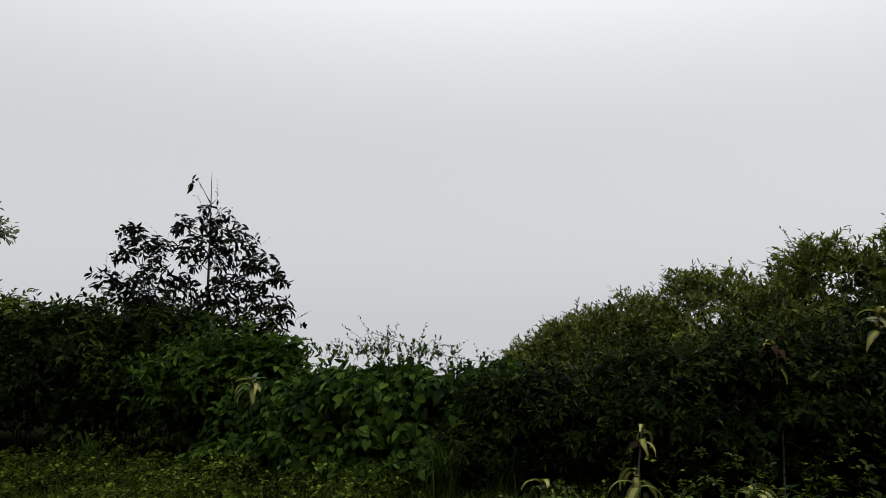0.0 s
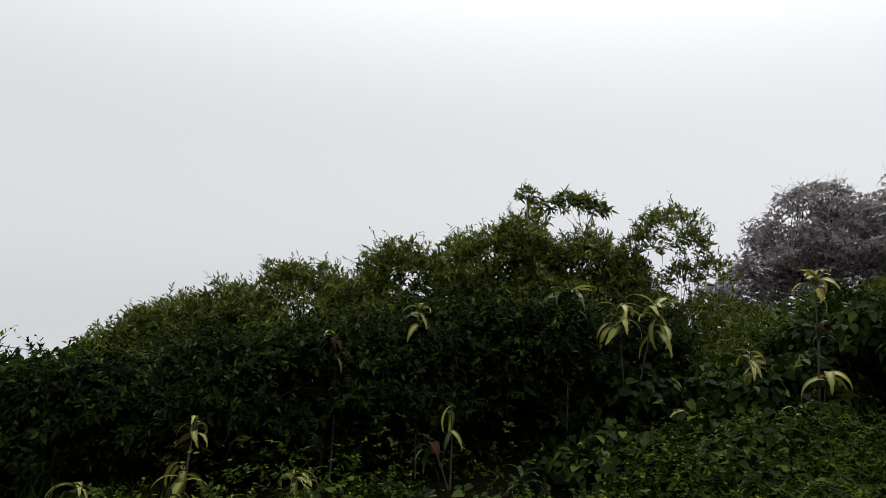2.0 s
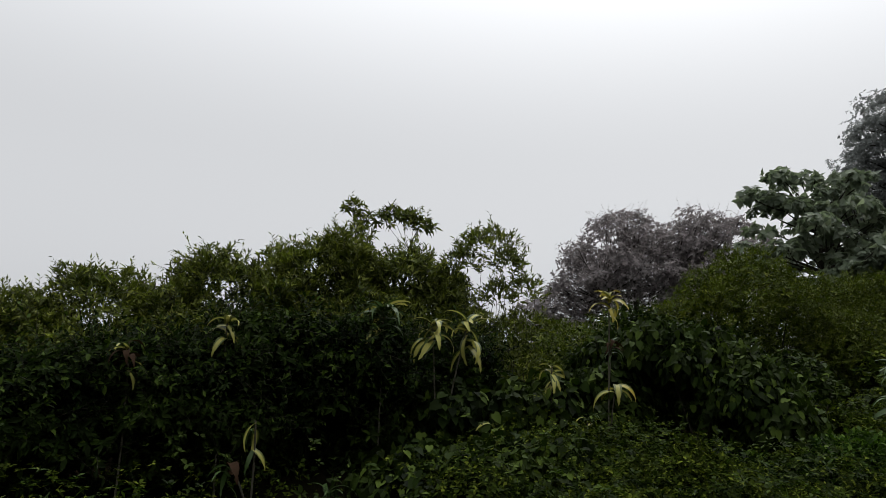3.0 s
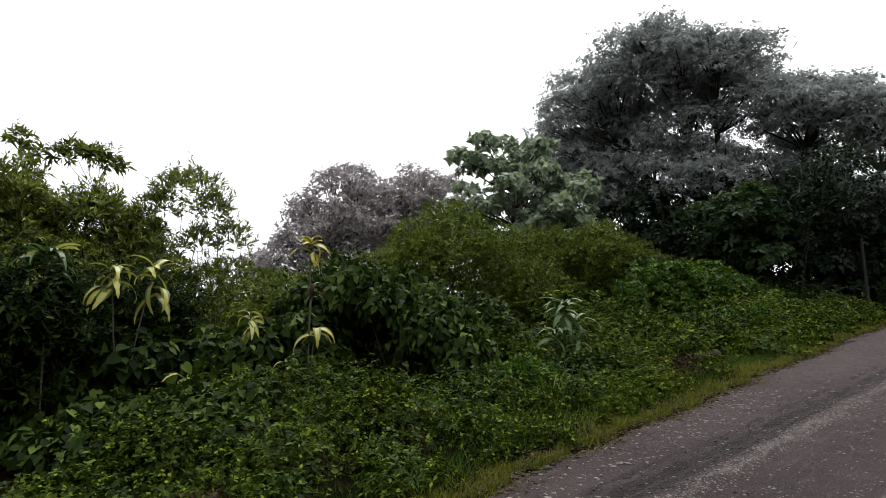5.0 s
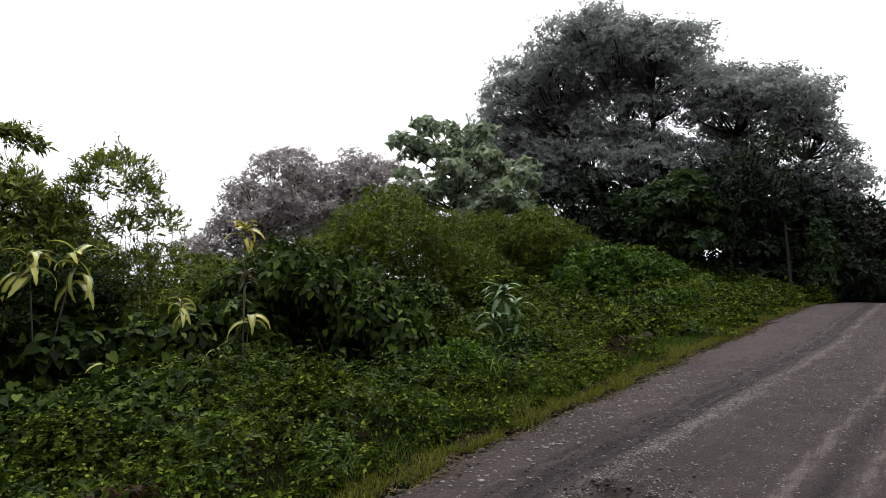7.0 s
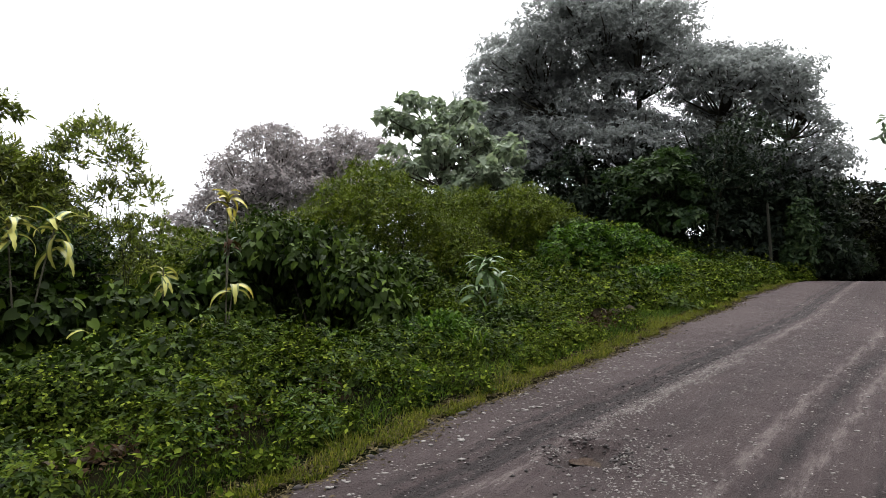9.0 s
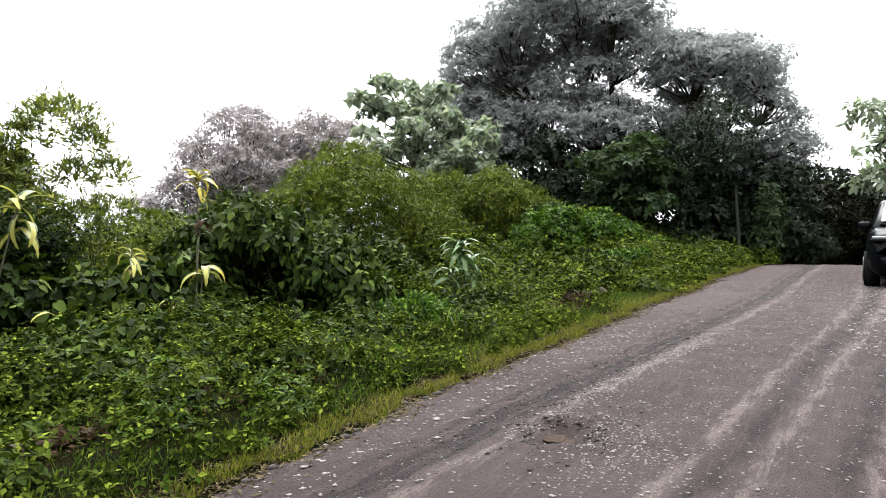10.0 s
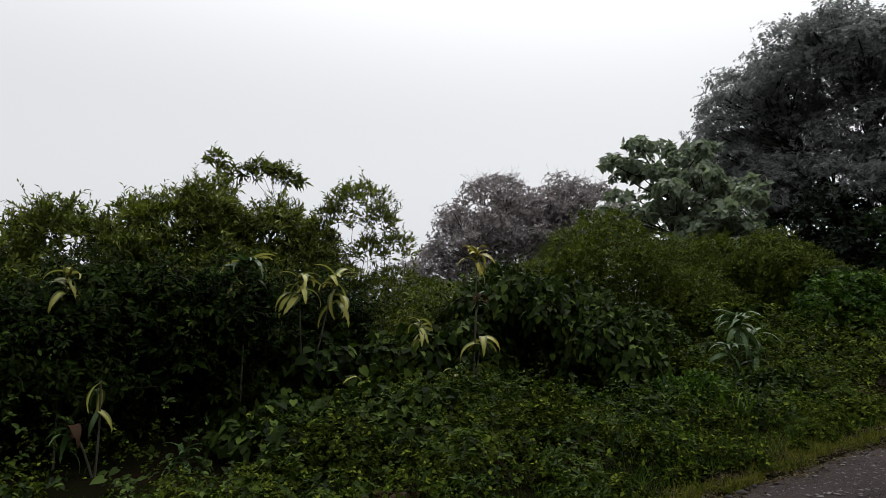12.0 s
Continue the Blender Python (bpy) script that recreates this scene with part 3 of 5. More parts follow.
def road_height(s, n):
    h = lay(s, np.minimum(n, 2.3)) + 0.03
    a = n + 0.09 * (np.minimum(s, 12) - 5)
    rut = -0.025 * np.exp(-((a - 1.93) / 0.10) ** 2) + 0.012 * np.exp(-((a - 1.65) / 0.1) ** 2) - 0.018 * np.exp(-((a - 0.5) / 0.14) ** 2) + 0.02 * np.exp(-((a - 1.1) / 0.4) ** 2)
    rough = 0.006 * np.sin(s * 7.1 + n * 3) * np.sin(n * 9.3 + s) + 0.005 * np.sin(s * 17 + 2 * np.sin(n * 11)) * np.sin(n * 21) + 0.012 * np.sin(s * 0.9) * np.sin(n * 1.4 + s * 0.3)
    d = np.sqrt(((s - POT_S) / 0.26) ** 2 + ((n - POT_N) / 0.24) ** 2) * (1 + 0.2 * np.sin(4 * np.arctan2(n - POT_N, s - POT_S)))
    pot = -0.055 * (1 - smooth(0.45, 1.0, d)) + 0.014 * np.exp(-((d - 1.15) / 0.2) ** 2)
    lip = -0.05 * smooth(edge(s) - 0.25, edge(s), n)
    return h + rut + rough + pot + lip


rs = steps((-70, -6, 1.0), (-6, 0, 0.25), (0, 12, 0.05), (12, 24, 0.2), (24, 60, 1.0))
rn = np.linspace(0, 1, 90)
road_n = ROADSIDE + (edge(rs)[:, None] + 0.05 * np.sin(rs * 9)[:, None] * 0.6 - ROADSIDE) * rn[None]
road = part("road", sheet("road", rs, road_n, road_height), ROAD)
road.matrix_world = pose(0, 0, 0, 0, 0, ROADTURN)
for p in road.data.polygons:
    p.use_smooth = True
tagged(road, "worn grey-brown asphalt road with grit and ruts", "road", kind="structure")

bm = bmesh.new()
bmesh.ops.create_circle(bm, cap_ends=True, segments=24, radius=1.0)
for v in bm.verts:
    a = math.atan2(v.co.y, v.co.x)
    k = 1 + 0.22 * math.sin(3 * a + 1) + 0.14 * math.sin(5 * a)
    v.co = (v.co.x * 0.075 * k, v.co.y * 0.095 * k, 0)
puddle = part("puddle", bm, MUDWATER)
puddle.matrix_world = place(POT_S, POT_N, float(road_height(POT_S, POT_N) - lay(POT_S, POT_N)) + 0.016)
tagged(puddle, "small muddy brown puddle in a road pothole", "puddle")


def stones(name, rng, s, n, size, mat, label, category, squash=0.5):
    """Loose angular stones lying on the road, in one mesh."""
    base = np.array([(1, 0, 0), (-1, 0, 0), (0, 1, 0), (0, -1, 0), (0, 0, 1), (0, 0, -1), (0.6, 0.6, 0.5), (-0.6, -0.6, 0.5)])
    tri = np.array([(4, 6, 2), (4, 0, 6), (0, 2, 6), (4, 2, 1), (4, 1, 7), (7, 1, 3), (4, 7, 3), (4, 3, 0), (5, 2, 0), (5, 1, 2), (5, 3, 1), (5, 0, 3)])
    m = len(s)
    a = rng.uniform(0, 6.28, m)
    scale = size[:, None] * rng.uniform(0.6, 1.3, (m, 3)) * np.array([1, 1, squash])
    v = base[None] * scale[:, None] * rng.uniform(0.75, 1.2, (m, len(base), 1))
    x = v[..., 0] * np.cos(a)[:, None] - v[..., 1] * np.sin(a)[:, None] + s[:, None]
    y = v[..., 0] * np.sin(a)[:, None] + v[..., 1] * np.cos(a)[:, None] + n[:, None]
    z = v[..., 2] + (road_height(s, n) + size * squash * 0.35)[:, None]
    T = tri[None] + (np.arange(m) * len(base))[:, None, None]
    ob = part(name, mesh_np(name, np.stack([x, y, z], -1), T), mat)
    ob.matrix_world = pose(0, 0, 0, 0, 0, ROADTURN)
    return tagged(ob, label, category, kind="stuff")


rng = np.random.default_rng(5)
k = 5000
stones("road_grit", rng, rng.uniform(1.5, 16, k), rng.choice([1.45, 2.25, 0.3, -0.35, 0.9, 0.7], k) + rng.normal(0, 0.3, k), np.minimum(rng.gamma(1.5, 0.0026, k) + 0.0025, 0.02), STONE, "pale loose grit scattered on the asphalt", "grit", 0.4)
k = 700
stones("pale_chips", rng, rng.uniform(2.5, 9, k), 2.25 + rng.normal(0, 0.18, k), np.minimum(rng.gamma(1.6, 0.0045, k) + 0.004, 0.025), STONE, "pale stone chips near the road's edge", "grit", 0.3)
k = 2600
s = 2.5 + 7.5 * rng.beta(2.2, 2.2, k)
stones("rut_crumbs", rng, s, 1.92 - 0.09 * (s - 5) + rng.normal(0, 0.10, k), np.minimum(rng.gamma(1.3, 0.0022, k) + 0.003, 0.016), DARKSTONE, "dark crumbs of asphalt along a wheel rut", "rubble", 0.5)
k = 2200
s = 4.6 + 5.2 * rng.beta(1.5, 2.2, k)
stones("track_pebbles", rng, s, 1.65 - 0.09 * (s - 5) + rng.normal(0, 0.07, k), np.minimum(rng.gamma(1.4, 0.0022, k) + 0.002, 0.012), STONE, "fine pale pebbles on the ridge beside the rut", "grit", 0.5)
k = 300
stones("broken_asphalt_crumbs", rng, POT_S + rng.normal(0.05, 0.30, k), POT_N + rng.normal(0.0, 0.17, k), np.minimum(rng.gamma(1.4, 0.0028, k) + 0.003, 0.016), DARKSTONE, "dark crumbs of broken asphalt round the pothole", "rubble")
k = 70
a = rng.uniform(0, 6.28, k)
q = rng.uniform(0.85, 1.35, k)
stones("asphalt_lumps", rng, POT_S + 0.2 * q * np.cos(a), POT_N + 0.2 * q * np.sin(a), rng.uniform(0.007, 0.022, k), DARKSTONE, "broken lumps of asphalt on the pothole's rim", "rubble", 0.6)
k = 900
stones("pothole_gravel", rng, POT_S + rng.normal(-0.05, 0.3, k), POT_N + rng.normal(-0.36, 0.2, k), np.minimum(rng.gamma(1.4, 0.0024, k) + 0.002, 0.014), STONE, "pale gravel spilled beside the pothole", "gravel", 0.5)
k = 1500
stones("shoulder_gravel", rng, rng.uniform(8, 19, k), -0.4 + rng.normal(0, 0.3, k), np.minimum(rng.gamma(1.8, 0.006, k) + 0.004, 0.03), STONE, "pale gravel on the road's far shoulder", "gravel", 0.45)
k = 500
s = rng.uniform(1, 17, k)
stones("edge_clods", rng, s, edge(s) - rng.gamma(1.5, 0.05, k), rng.gamma(2, 0.006, k) + 0.005, DARKSTONE, "dark clods of earth along the road's edge", "clods")


# ---------------------------------------------------------------- low growth on the verge
# bare spots: round the logs, the dead leaves and the grass tufts, and in the shade of the bushes
CLEAR = [(10.75, 3.3, 0.8, 0.38), (9.5, 3.4, 0.5, 0.3), (3.2, 3.72, 0.34, 0.30), (4.15, 3.72, 0.28, 0.30), (5.15, 3.72, 0.28, 0.30), (-2.1, 6.3, 0.7, 0.6), (8.1, 6.0, 0.3, 0.4), (9.9, 5.0, 0.4, 0.45), (6.75, 6.1, 0.75, 0.85), (9.6, 7.0, 1.6, 0.8)]


def cover(name, s0, s1, n0, n1, density, size, shape, mat, label, seed, tall=0.22, ratio=0.6, droop=0.2, thin=None):
    rng = np.random.default_rng(seed)
    m = int((s1 - s0) * (n1 - n0) * density)
    s, n = rng.uniform(s0, s1, m), rng.uniform(n0, n1, m)
    keep = n > edge(s) + 0.10 * rng.random(m)
    if thin is not None:
        keep &= rng.random(m) < thin(s, n)
    for a, b, da, db in CLEAR:
        keep &= ~((np.abs(s - a) < da) & (np.abs(n - b) < db))
    keep &= ~((s < 3.3) & (s > -1.5) & (n > 5.5) & (rng.random(m) < 0.8))
    s, n = s[keep], n[keep]
    mound = 0.5 + 0.5 * np.sin(s * 2.1 + 1.3 * np.sin(n * 1.7)) * np.sin(n * 2.6 + s * 0.6)
    mound = 0.35 + 0.65 * mound + 0.25 * np.sin(s * 6.3 + 2) * np.sin(n * 7.1)
    grown = smooth(edge(s), edge(s) + 0.9, n)
    top = tall * np.clip(mound, 0.15, 1.3) * (0.15 + 0.85 * grown)
    z = ground_height(s, n) + top * np.sqrt(rng.random(len(s))) + 0.01
    P = np.stack([s, n, z], 1)
    rnd = rng.normal(size=P.shape)
    D = rnd * np.array([1, 1, 0.35]) + np.array([0, -0.35, -droop])
    U = np.array([0, -0.25, 1.0]) + rng.normal(size=P.shape) * 0.35
    L = size * rng.uniform(0.55, 1.3, len(P))
    ob = part(name, mesh_np(name, *leaf_arrays(shape, P, D, U, L, L * ratio)), mat)
    ob.matrix_world = pose(0, 0, 0, 0, 0, ROADTURN)
    return tagged(ob, label, "ground cover", kind="stuff")


def blades(name, rng, s, n, length, width, mat, label, lean=0.45, base=None):
    m = len(s)
    z = ground_height(s, n) if base is None else base
    P = np.stack([s, n, z - 0.01], 1)
    D = np.stack([rng.normal(0, lean, m), rng.normal(-0.1, lean, m), np.ones(m)], 1)
    U = rng.normal(size=(m, 3)) + np.array([0, 0, -0.3])
    ob = part(name, mesh_np(name, *leaf_arrays("blade", P, D, U, length, width)), mat)
    ob.matrix_world = pose(0, 0, 0, 0, 0, ROADTURN)
    return tagged(ob, label, "grass", kind="stuff")


def clump_cover(name, s, n, r, per, size, shape, mat, label, seed, ratio=0.55, flat=1.1):
    """Low plants in rounded tussocks, with gaps between them."""
    rng = np.random.default_rng(seed)
    m, per = len(s), per // 5
    d = unit(rng.normal(size=(m, per, 3)))
    d[..., 2] = np.abs(d[..., 2]) * 1.1 - 0.1
    rr = (r[:, None] * (0.45 + 0.6 * np.sqrt(rng.random((m, per)))))[..., None]
    P = np.stack([s, n, ground_height(s, n) + 0.02], 1)[:, None] + d * rr * np.array([1, 1, flat])
    ob = part(name, mesh_np(name, *whorls(rng, P.reshape(-1, 3), d.reshape(-1, 3), 5, size * 1.15, shape, ratio, 0.4, 0.9, 0.2)), mat)
    ob.matrix_world = pose(0, 0, 0, 0, 0, ROADTURN)
    return tagged(ob, label, "ground cover", kind="stuff")


def spread(rng, count, s0, s1, n0, n1, r0, r1):
    s, n = rng.uniform(s0, s1, count), rng.uniform(n0, n1, count)
    keep = n > edge(s) + 0.14
    s, n = s[keep], n[keep]
    for a, b, da, db in CLEAR:
        gap = (np.abs(s - a) < da) & (np.abs(n - b) < db)
        s, n = s[~gap], n[~gap]
    dim = (s < 3.3) & (s > -1.5) & (n > 5.3) & (rng.random(len(s)) < 0.88)
    s, n = s[~dim], n[~dim]
    mound = 0.5 + 0.5 * np.sin(s * 1.9 + 1.5 * np.sin(n * 1.3)) * np.sin(n * 2.3 + 0.8 * s + 1) + 0.25 * np.sin(s * 4.7 + n * 2)
    mound = np.clip(mound, 0, 1.2)
    keep = rng.random(len(s)) < 0.14 + 0.95 * mound
    s, n, mound = s[keep], n[keep], mound[keep]
    r = (0.5 + 0.85 * mound) * rng.uniform(r0, r1, len(s)) * (0.35 + 0.65 * smooth(edge(s) + 0.05, edge(s) + 0.75, n) + 0.55 * smooth(4.4, 6.4, n))
    return s, n, r


cover("verge_ground_cover", -1.0, 10.5, 2.7, 6.8, 260, 0.036, "diamond", COVER, "low green creeping plants between the tussocks", 11, 0.08, 0.5)
rng = np.random.default_rng(31)
clump_cover("verge_tussocks", *spread(rng, 900, -1.5, 10.5, 2.9, 6.5, 0.13, 0.42), 260, 0.037, "diamond", COVER, "lush leafy green tussocks over the verge", 32)
clump_cover("verge_weeds", *spread(rng, 360, -1.5, 10.5, 3.4, 6.5, 0.16, 0.42), 140, 0.046, "oval", VINE, "dark broad-leaved weeds on the verge", 33, 0.6, 1.0)
clump_cover("verge_nettles", *spread(rng, 220, -0.5, 10.5, 3.2, 6.4, 0.12, 0.32), 120, 0.055, "lance", GRASS, "bright narrow-leaved weeds on the verge", 34, 0.3, 1.2)
cover("verge_creeper", 0.5, 11.0, 4.5, 7.4, 120, 0.085, "heart", VINE, "broad-leaved creeper over the verge plants", 12, 0.30, 0.85, thin=lambda s, n: smooth(4.4, 6.4, n) * (0.25 + 0.75 * smooth(-0.2, 0.6, np.sin(s * 1.1) * np.sin(n * 1.9))))
cover("far_verge_cover", 10.5, 26.0, 2.2, 7.0, 130, 0.06, "diamond", COVER, "low plants on the rising verge", 13, 0.10, 0.52)
clump_cover("far_verge_tussocks", *spread(rng, 760, 10.5, 26, 2.4, 6.6, 0.22, 0.60), 190, 0.060, "diamond", COVER, "lush leafy tussocks on the rising verge", 35)
clump_cover("far_verge_weeds", *spread(rng, 200, 10.5, 24, 3.0, 6.6, 0.25, 0.55), 130, 0.075, "oval", VINE, "dark broad-leaved weeds on the rising verge", 36, 0.6, 1.0)
cover("left_verge_cover", -16.0, -1.0, 2.8, 8.6, 300, 0.055, "diamond", COVER, "low green plants under the hedge", 14, 0.10, 0.55)
clump_cover("left_verge_tussocks", *spread(rng, 420, -16, -1, 5.6, 8.6, 0.10, 0.26), 80, 0.06, "diamond", COVER, "leafy tussocks under the hedge", 37)
rng = np.random.default_rng(22)
k = 26000
s = rng.uniform(-1, 20, k)
n = edge(s) + 0.03 + rng.normal(0, 0.14, k) + 0.03 * np.sin(s * 5)
P = np.stack([s, n, np.maximum(ground_height(s, n), road_height(s, n) * (n < edge(s)) - 9 * (n >= edge(s))) + 0.008], 1)
L = rng.uniform(0.015, 0.05, k)
edge_litter = part("edge_litter", mesh_np("edge_litter", *leaf_arrays("diamond", P, rng.normal(size=P.shape) * np.array([1, 1, 0.2]), np.array([0, 0, 1.0]) + 0.35 * rng.normal(size=P.shape), L, L * 0.35)), STRAW)
edge_litter.matrix_world = pose(0, 0, 0, 0, 0, ROADTURN)
tagged(edge_litter, "dry straw and dead leaves on the asphalt's edge", "leaf litter", kind="stuff")
rng = np.random.default_rng(21)
k = 48000
s = rng.uniform(-8, 22, k)
n = edge(s) - 0.03 + np.abs(rng.normal(0, 0.17, k)) * (0.7 + 0.3 * np.sin(s * 3.1)) + 0.04 * np.sin(s * 7.7) + 0.03 * np.sin(s * 17.3 + 1)
blades("edge_grass", rng, s, n, rng.uniform(0.02, 0.085, k) * (0.85 + 2.0 * np.minimum(n - edge(s), 0.4)), rng.uniform(0.004, 0.009, k), DRYGRASS, "short yellowing grass along the asphalt's edge")
k = 9000
s = rng.uniform(-1, 20, k)
n = edge(s) + 0.25 + np.abs(rng.normal(0.1, 0.3, k))
blades("verge_grass", rng, s, n, rng.uniform(0.05, 0.17, k), rng.uniform(0.004, 0.008, k), GRASS, "fresh green grass on the verge", 0.5)
k = 30000
s = rng.uniform(-15, -0.5, k)
n = rng.uniform(4.2, 8.4, k)
blades("left_grass", rng, s, n, rng.uniform(0.06, 0.20, k), rng.uniform(0.005, 0.009, k), GRASS, "short meadow grass in front of the hedge", 0.5)


def tuft(s, n, count, tall, seed, label="tall arching grass tuft"):
    rng = np.random.default_rng(seed)
    paths = []
    for _ in range(count):
        a, r = rng.uniform(0, 6.28), rng.uniform(0.2, 0.75) * tall
        f = np.array([rng.normal(0, 0.07), rng.normal(0, 0.07), 0])
        h = tall * rng.uniform(0.6, 1.1)
        paths.append(bezier(f, f + np.array([0.25 * r * math.cos(a), 0.25 * r * math.sin(a), h]), f + np.array([r * math.cos(a), r * math.sin(a), h * rng.uniform(0.5, 0.95)]), 6))
    paths = np.array(paths)
    side = unit(np.cross(np.gradient(paths, axis=1), np.array([0.2, 0.1, 1.0])))
    w = 0.007 * np.array([0.6, 1, 1, 0.85, 0.55, 0.05])[None, :, None]
    V = np.stack([paths - side * w, paths + side * w], 2).reshape(-1, 3)
    T = []
    for i in range(5):
        p = 2 * i
        T += [(p, p + 1, p + 2), (p + 1, p + 3, p + 2)]
    T = (np.array(T)[None] + (np.arange(count) * 12)[:, None, None]).reshape(-1, 3)
    ob = part("grass_tuft", mesh_np("grass_tuft", V, T), GRASS)
    ob.matrix_world = place(s, n, 0.02)
    return tagged(ob, label, "grass", "grass tufts on the verge")


tuft(-2.35, 6.75, 170, 0.62, 1)
tuft(-1.75, 6.9, 120, 0.5, 2)
tuft(8.1, 6.2, 90, 0.7, 3)
tuft(9.3, 6.4, 90, 0.7, 4)
tuft(13.0, 6.3, 90, 0.75, 5)
tuft(14.6, 6.2, 90, 0.7, 6)
tuft(7.0, 3.6, 26, 0.5, 7)
tuft(-8.6, 8.0, 60, 0.6, 8)
tuft(-5.4, 7.4, 60, 0.45, 9)


# ---------------------------------------------------------------- shrubs
def shrub(name, label, s, n, blobs, mat, count, size, shape="oval", ratio=0.5, seed=1, spray=None, group="", droop=0.35, inner=0.4, stems=3, lump=0.16, girth=0.02, lift=0.0, whorl=0):
    """A bush: woody stems and a crown of leaves; spray = (twigs, leaves on each, twig length, leaf length, leaf ratio)."""
    rng = np.random.default_rng(seed)
    z0 = float(lay(s, n))
    small = []
    if isinstance(blobs, tuple):
        blobs, small = blobs
    fixed, small = [[((c[0], c[1], c[2] + float(lay(s + c[0], n + c[1])) - z0), r) for c, r in bs] for bs in (blobs, small)]
    ob = thing(name, place(s, n), label, "shrub", group)
    paths, rad = stems_arrays(rng, fixed, stems, girth)
    for path in paths:
        part("stem", mesh_np("stem", *tube_arrays([path], [rad], 5)), BARK, ob)
    pieces = []
    if small:
        pieces.append(foliage(rng, small, int(count * 0.75), size, shape, ratio, droop, 0.25, 0.15, lift, lo=0.5, hi=1.1, whorl=whorl))
        pieces.append(foliage(rng, fixed, int(count * 0.4), size * 1.15, shape, ratio, droop, lump, inner, lift, whorl=whorl))
    elif count:
        pieces.append(foliage(rng, fixed, count, size, shape, ratio, droop, lump, inner, lift, whorl=whorl))
    if small and shape == "oval":
        lv, tv = sprays(rng, small, int(count * 0.06), 9, 0.34, size * 0.95, ratio=0.42, upward=0.25, shape="oval", base=(0.5, 1.0), curl=0.3, girth=0.003)
        pieces.append(lv)
        tagged(part("twig", mesh_np("twig", *tv), BARK, ob), kind="stuff")
    if spray:
        lv, tv = sprays(rng, small + fixed if small else fixed, *spray[:4], ratio=spray[4], lump=lump, off=0.72 if shape == "lance" else 0.9, base=(0.6, 1.0), girth=0.003)
        pieces.append(lv)
        tagged(part("twig", mesh_np("twig", *tv), BARK, ob), kind="stuff")
    part("foliage", mesh_np("foliage", *joined(pieces)), mat, ob)
    return ob


def heap(rng, half, depth, tall, count, over=False):
    """A hedge 2 x half long: a leafy body, and clumps that stand out of its face and top."""
    big, small = [], []
    for i in range(count):
        x = -half + 2 * half * (i + 0.5) / count + rng.uniform(-0.15, 0.15)
        h = tall * rng.uniform(0.80, 0.95)
        r = rng.uniform(0.42, 0.6)
        big.append(((x, 0.15 * depth, h - r * 0.9), (r * 1.15, depth * 0.42, r)))
        big.append(((x + rng.uniform(-0.2, 0.2), (0.32 if over else 0.05) * depth, h * 0.42), (r * 1.2, depth * (0.25 if over else 0.45), h * 0.45)))
    for i in range(int(count * 9 * half * tall / 1.6)):
        r = rng.uniform(0.13, 0.34)
        z = max(rng.random() ** (0.42 if over else 0.8) * tall * 1.04 - r * 0.6, 0.08)
        out = -0.10 + 0.46 * math.sin(math.pi * min(0.8 * z / tall + 0.05, 1.0)) if over else 0.5 - 0.42 * (z / tall) ** 2
        small.append(((rng.uniform(-half, half) * 1.05, -depth * out + rng.uniform(-0.12, 0.12), z), (r * 1.25, r, r * 0.75)))
    return big, small


def knobs(rng, blobs, count, q0, q1, up=0.6):
    """Clumps that stand out of the lumps of a bush."""
    out = []
    for _ in range(count):
        c, r = blobs[rng.integers(len(blobs))]
        d = unit(rng.normal(size=3) + np.array([0, -0.6, up]))
        q = rng.uniform(q0, q1)
        out.append((tuple(np.array(c) + d * np.array(r) * 1.02), (q * 1.15, q, q * 0.85)))
    return blobs, out


G1 = "olive shrubs along the hedge"
willow_rows = [(-1.85, 10.6, 1.66, 0.55), (-0.95, 10.7, 2.02, 0.75), (0.45, 10.6, 2.50, 0.95), (2.1, 10.3, 2.66, 0.9), (3.35, 9.8, 2.95, 0.85), (4.5, 9.6, 2.72, 0.8)]
for i, (s, n, top, r) in enumerate(willow_rows):
    top -= 0.07
    rng = np.random.default_rng(100 + i)
    b = [((0, 0, top - r * 0.62), (r * 0.8, r * 0.8, r * 0.5)), ((-r * 0.75, -0.2, top - r * 0.95), (r * 0.5, r * 0.5, r * 0.45)), ((r * 0.75, -0.1, top - r * 0.9), (r * 0.5, r * 0.5, r * 0.45)), ((rng.uniform(-0.4, 0.4), -0.3, top - r * 0.5), (r * 0.4, r * 0.4, r * 0.4)),
         ((-0.45, -0.5, top - r * 1.35), (r * 0.6, r * 0.5, r * 0.5)), ((0.5, -0.5, top - r * 1.4), (r * 0.6, r * 0.5, r * 0.5)), ((0.0, -0.55, top - r * 1.8), (r * 0.8, r * 0.5, r * 0.5)), ((-0.3 * r, -0.7, top * 0.32), (r, 0.6, top * 0.32)), ((0.45 * r, -0.6, top * 0.36), (r, 0.6, top * 0.33))]
    shrub("olive_shrub", "narrow-leaved olive-green shrub with upright twigs in the hedge", s, n, knobs(rng, b, 45, 0.13, 0.28), WILLOW, 5200, 0.098, "lance", 0.31, 200 + i, (1300, 8, 0.17, 0.10, 0.30), G1, inner=0.8, lump=0.32, whorl=8, droop=-0.25, lift=0.3)
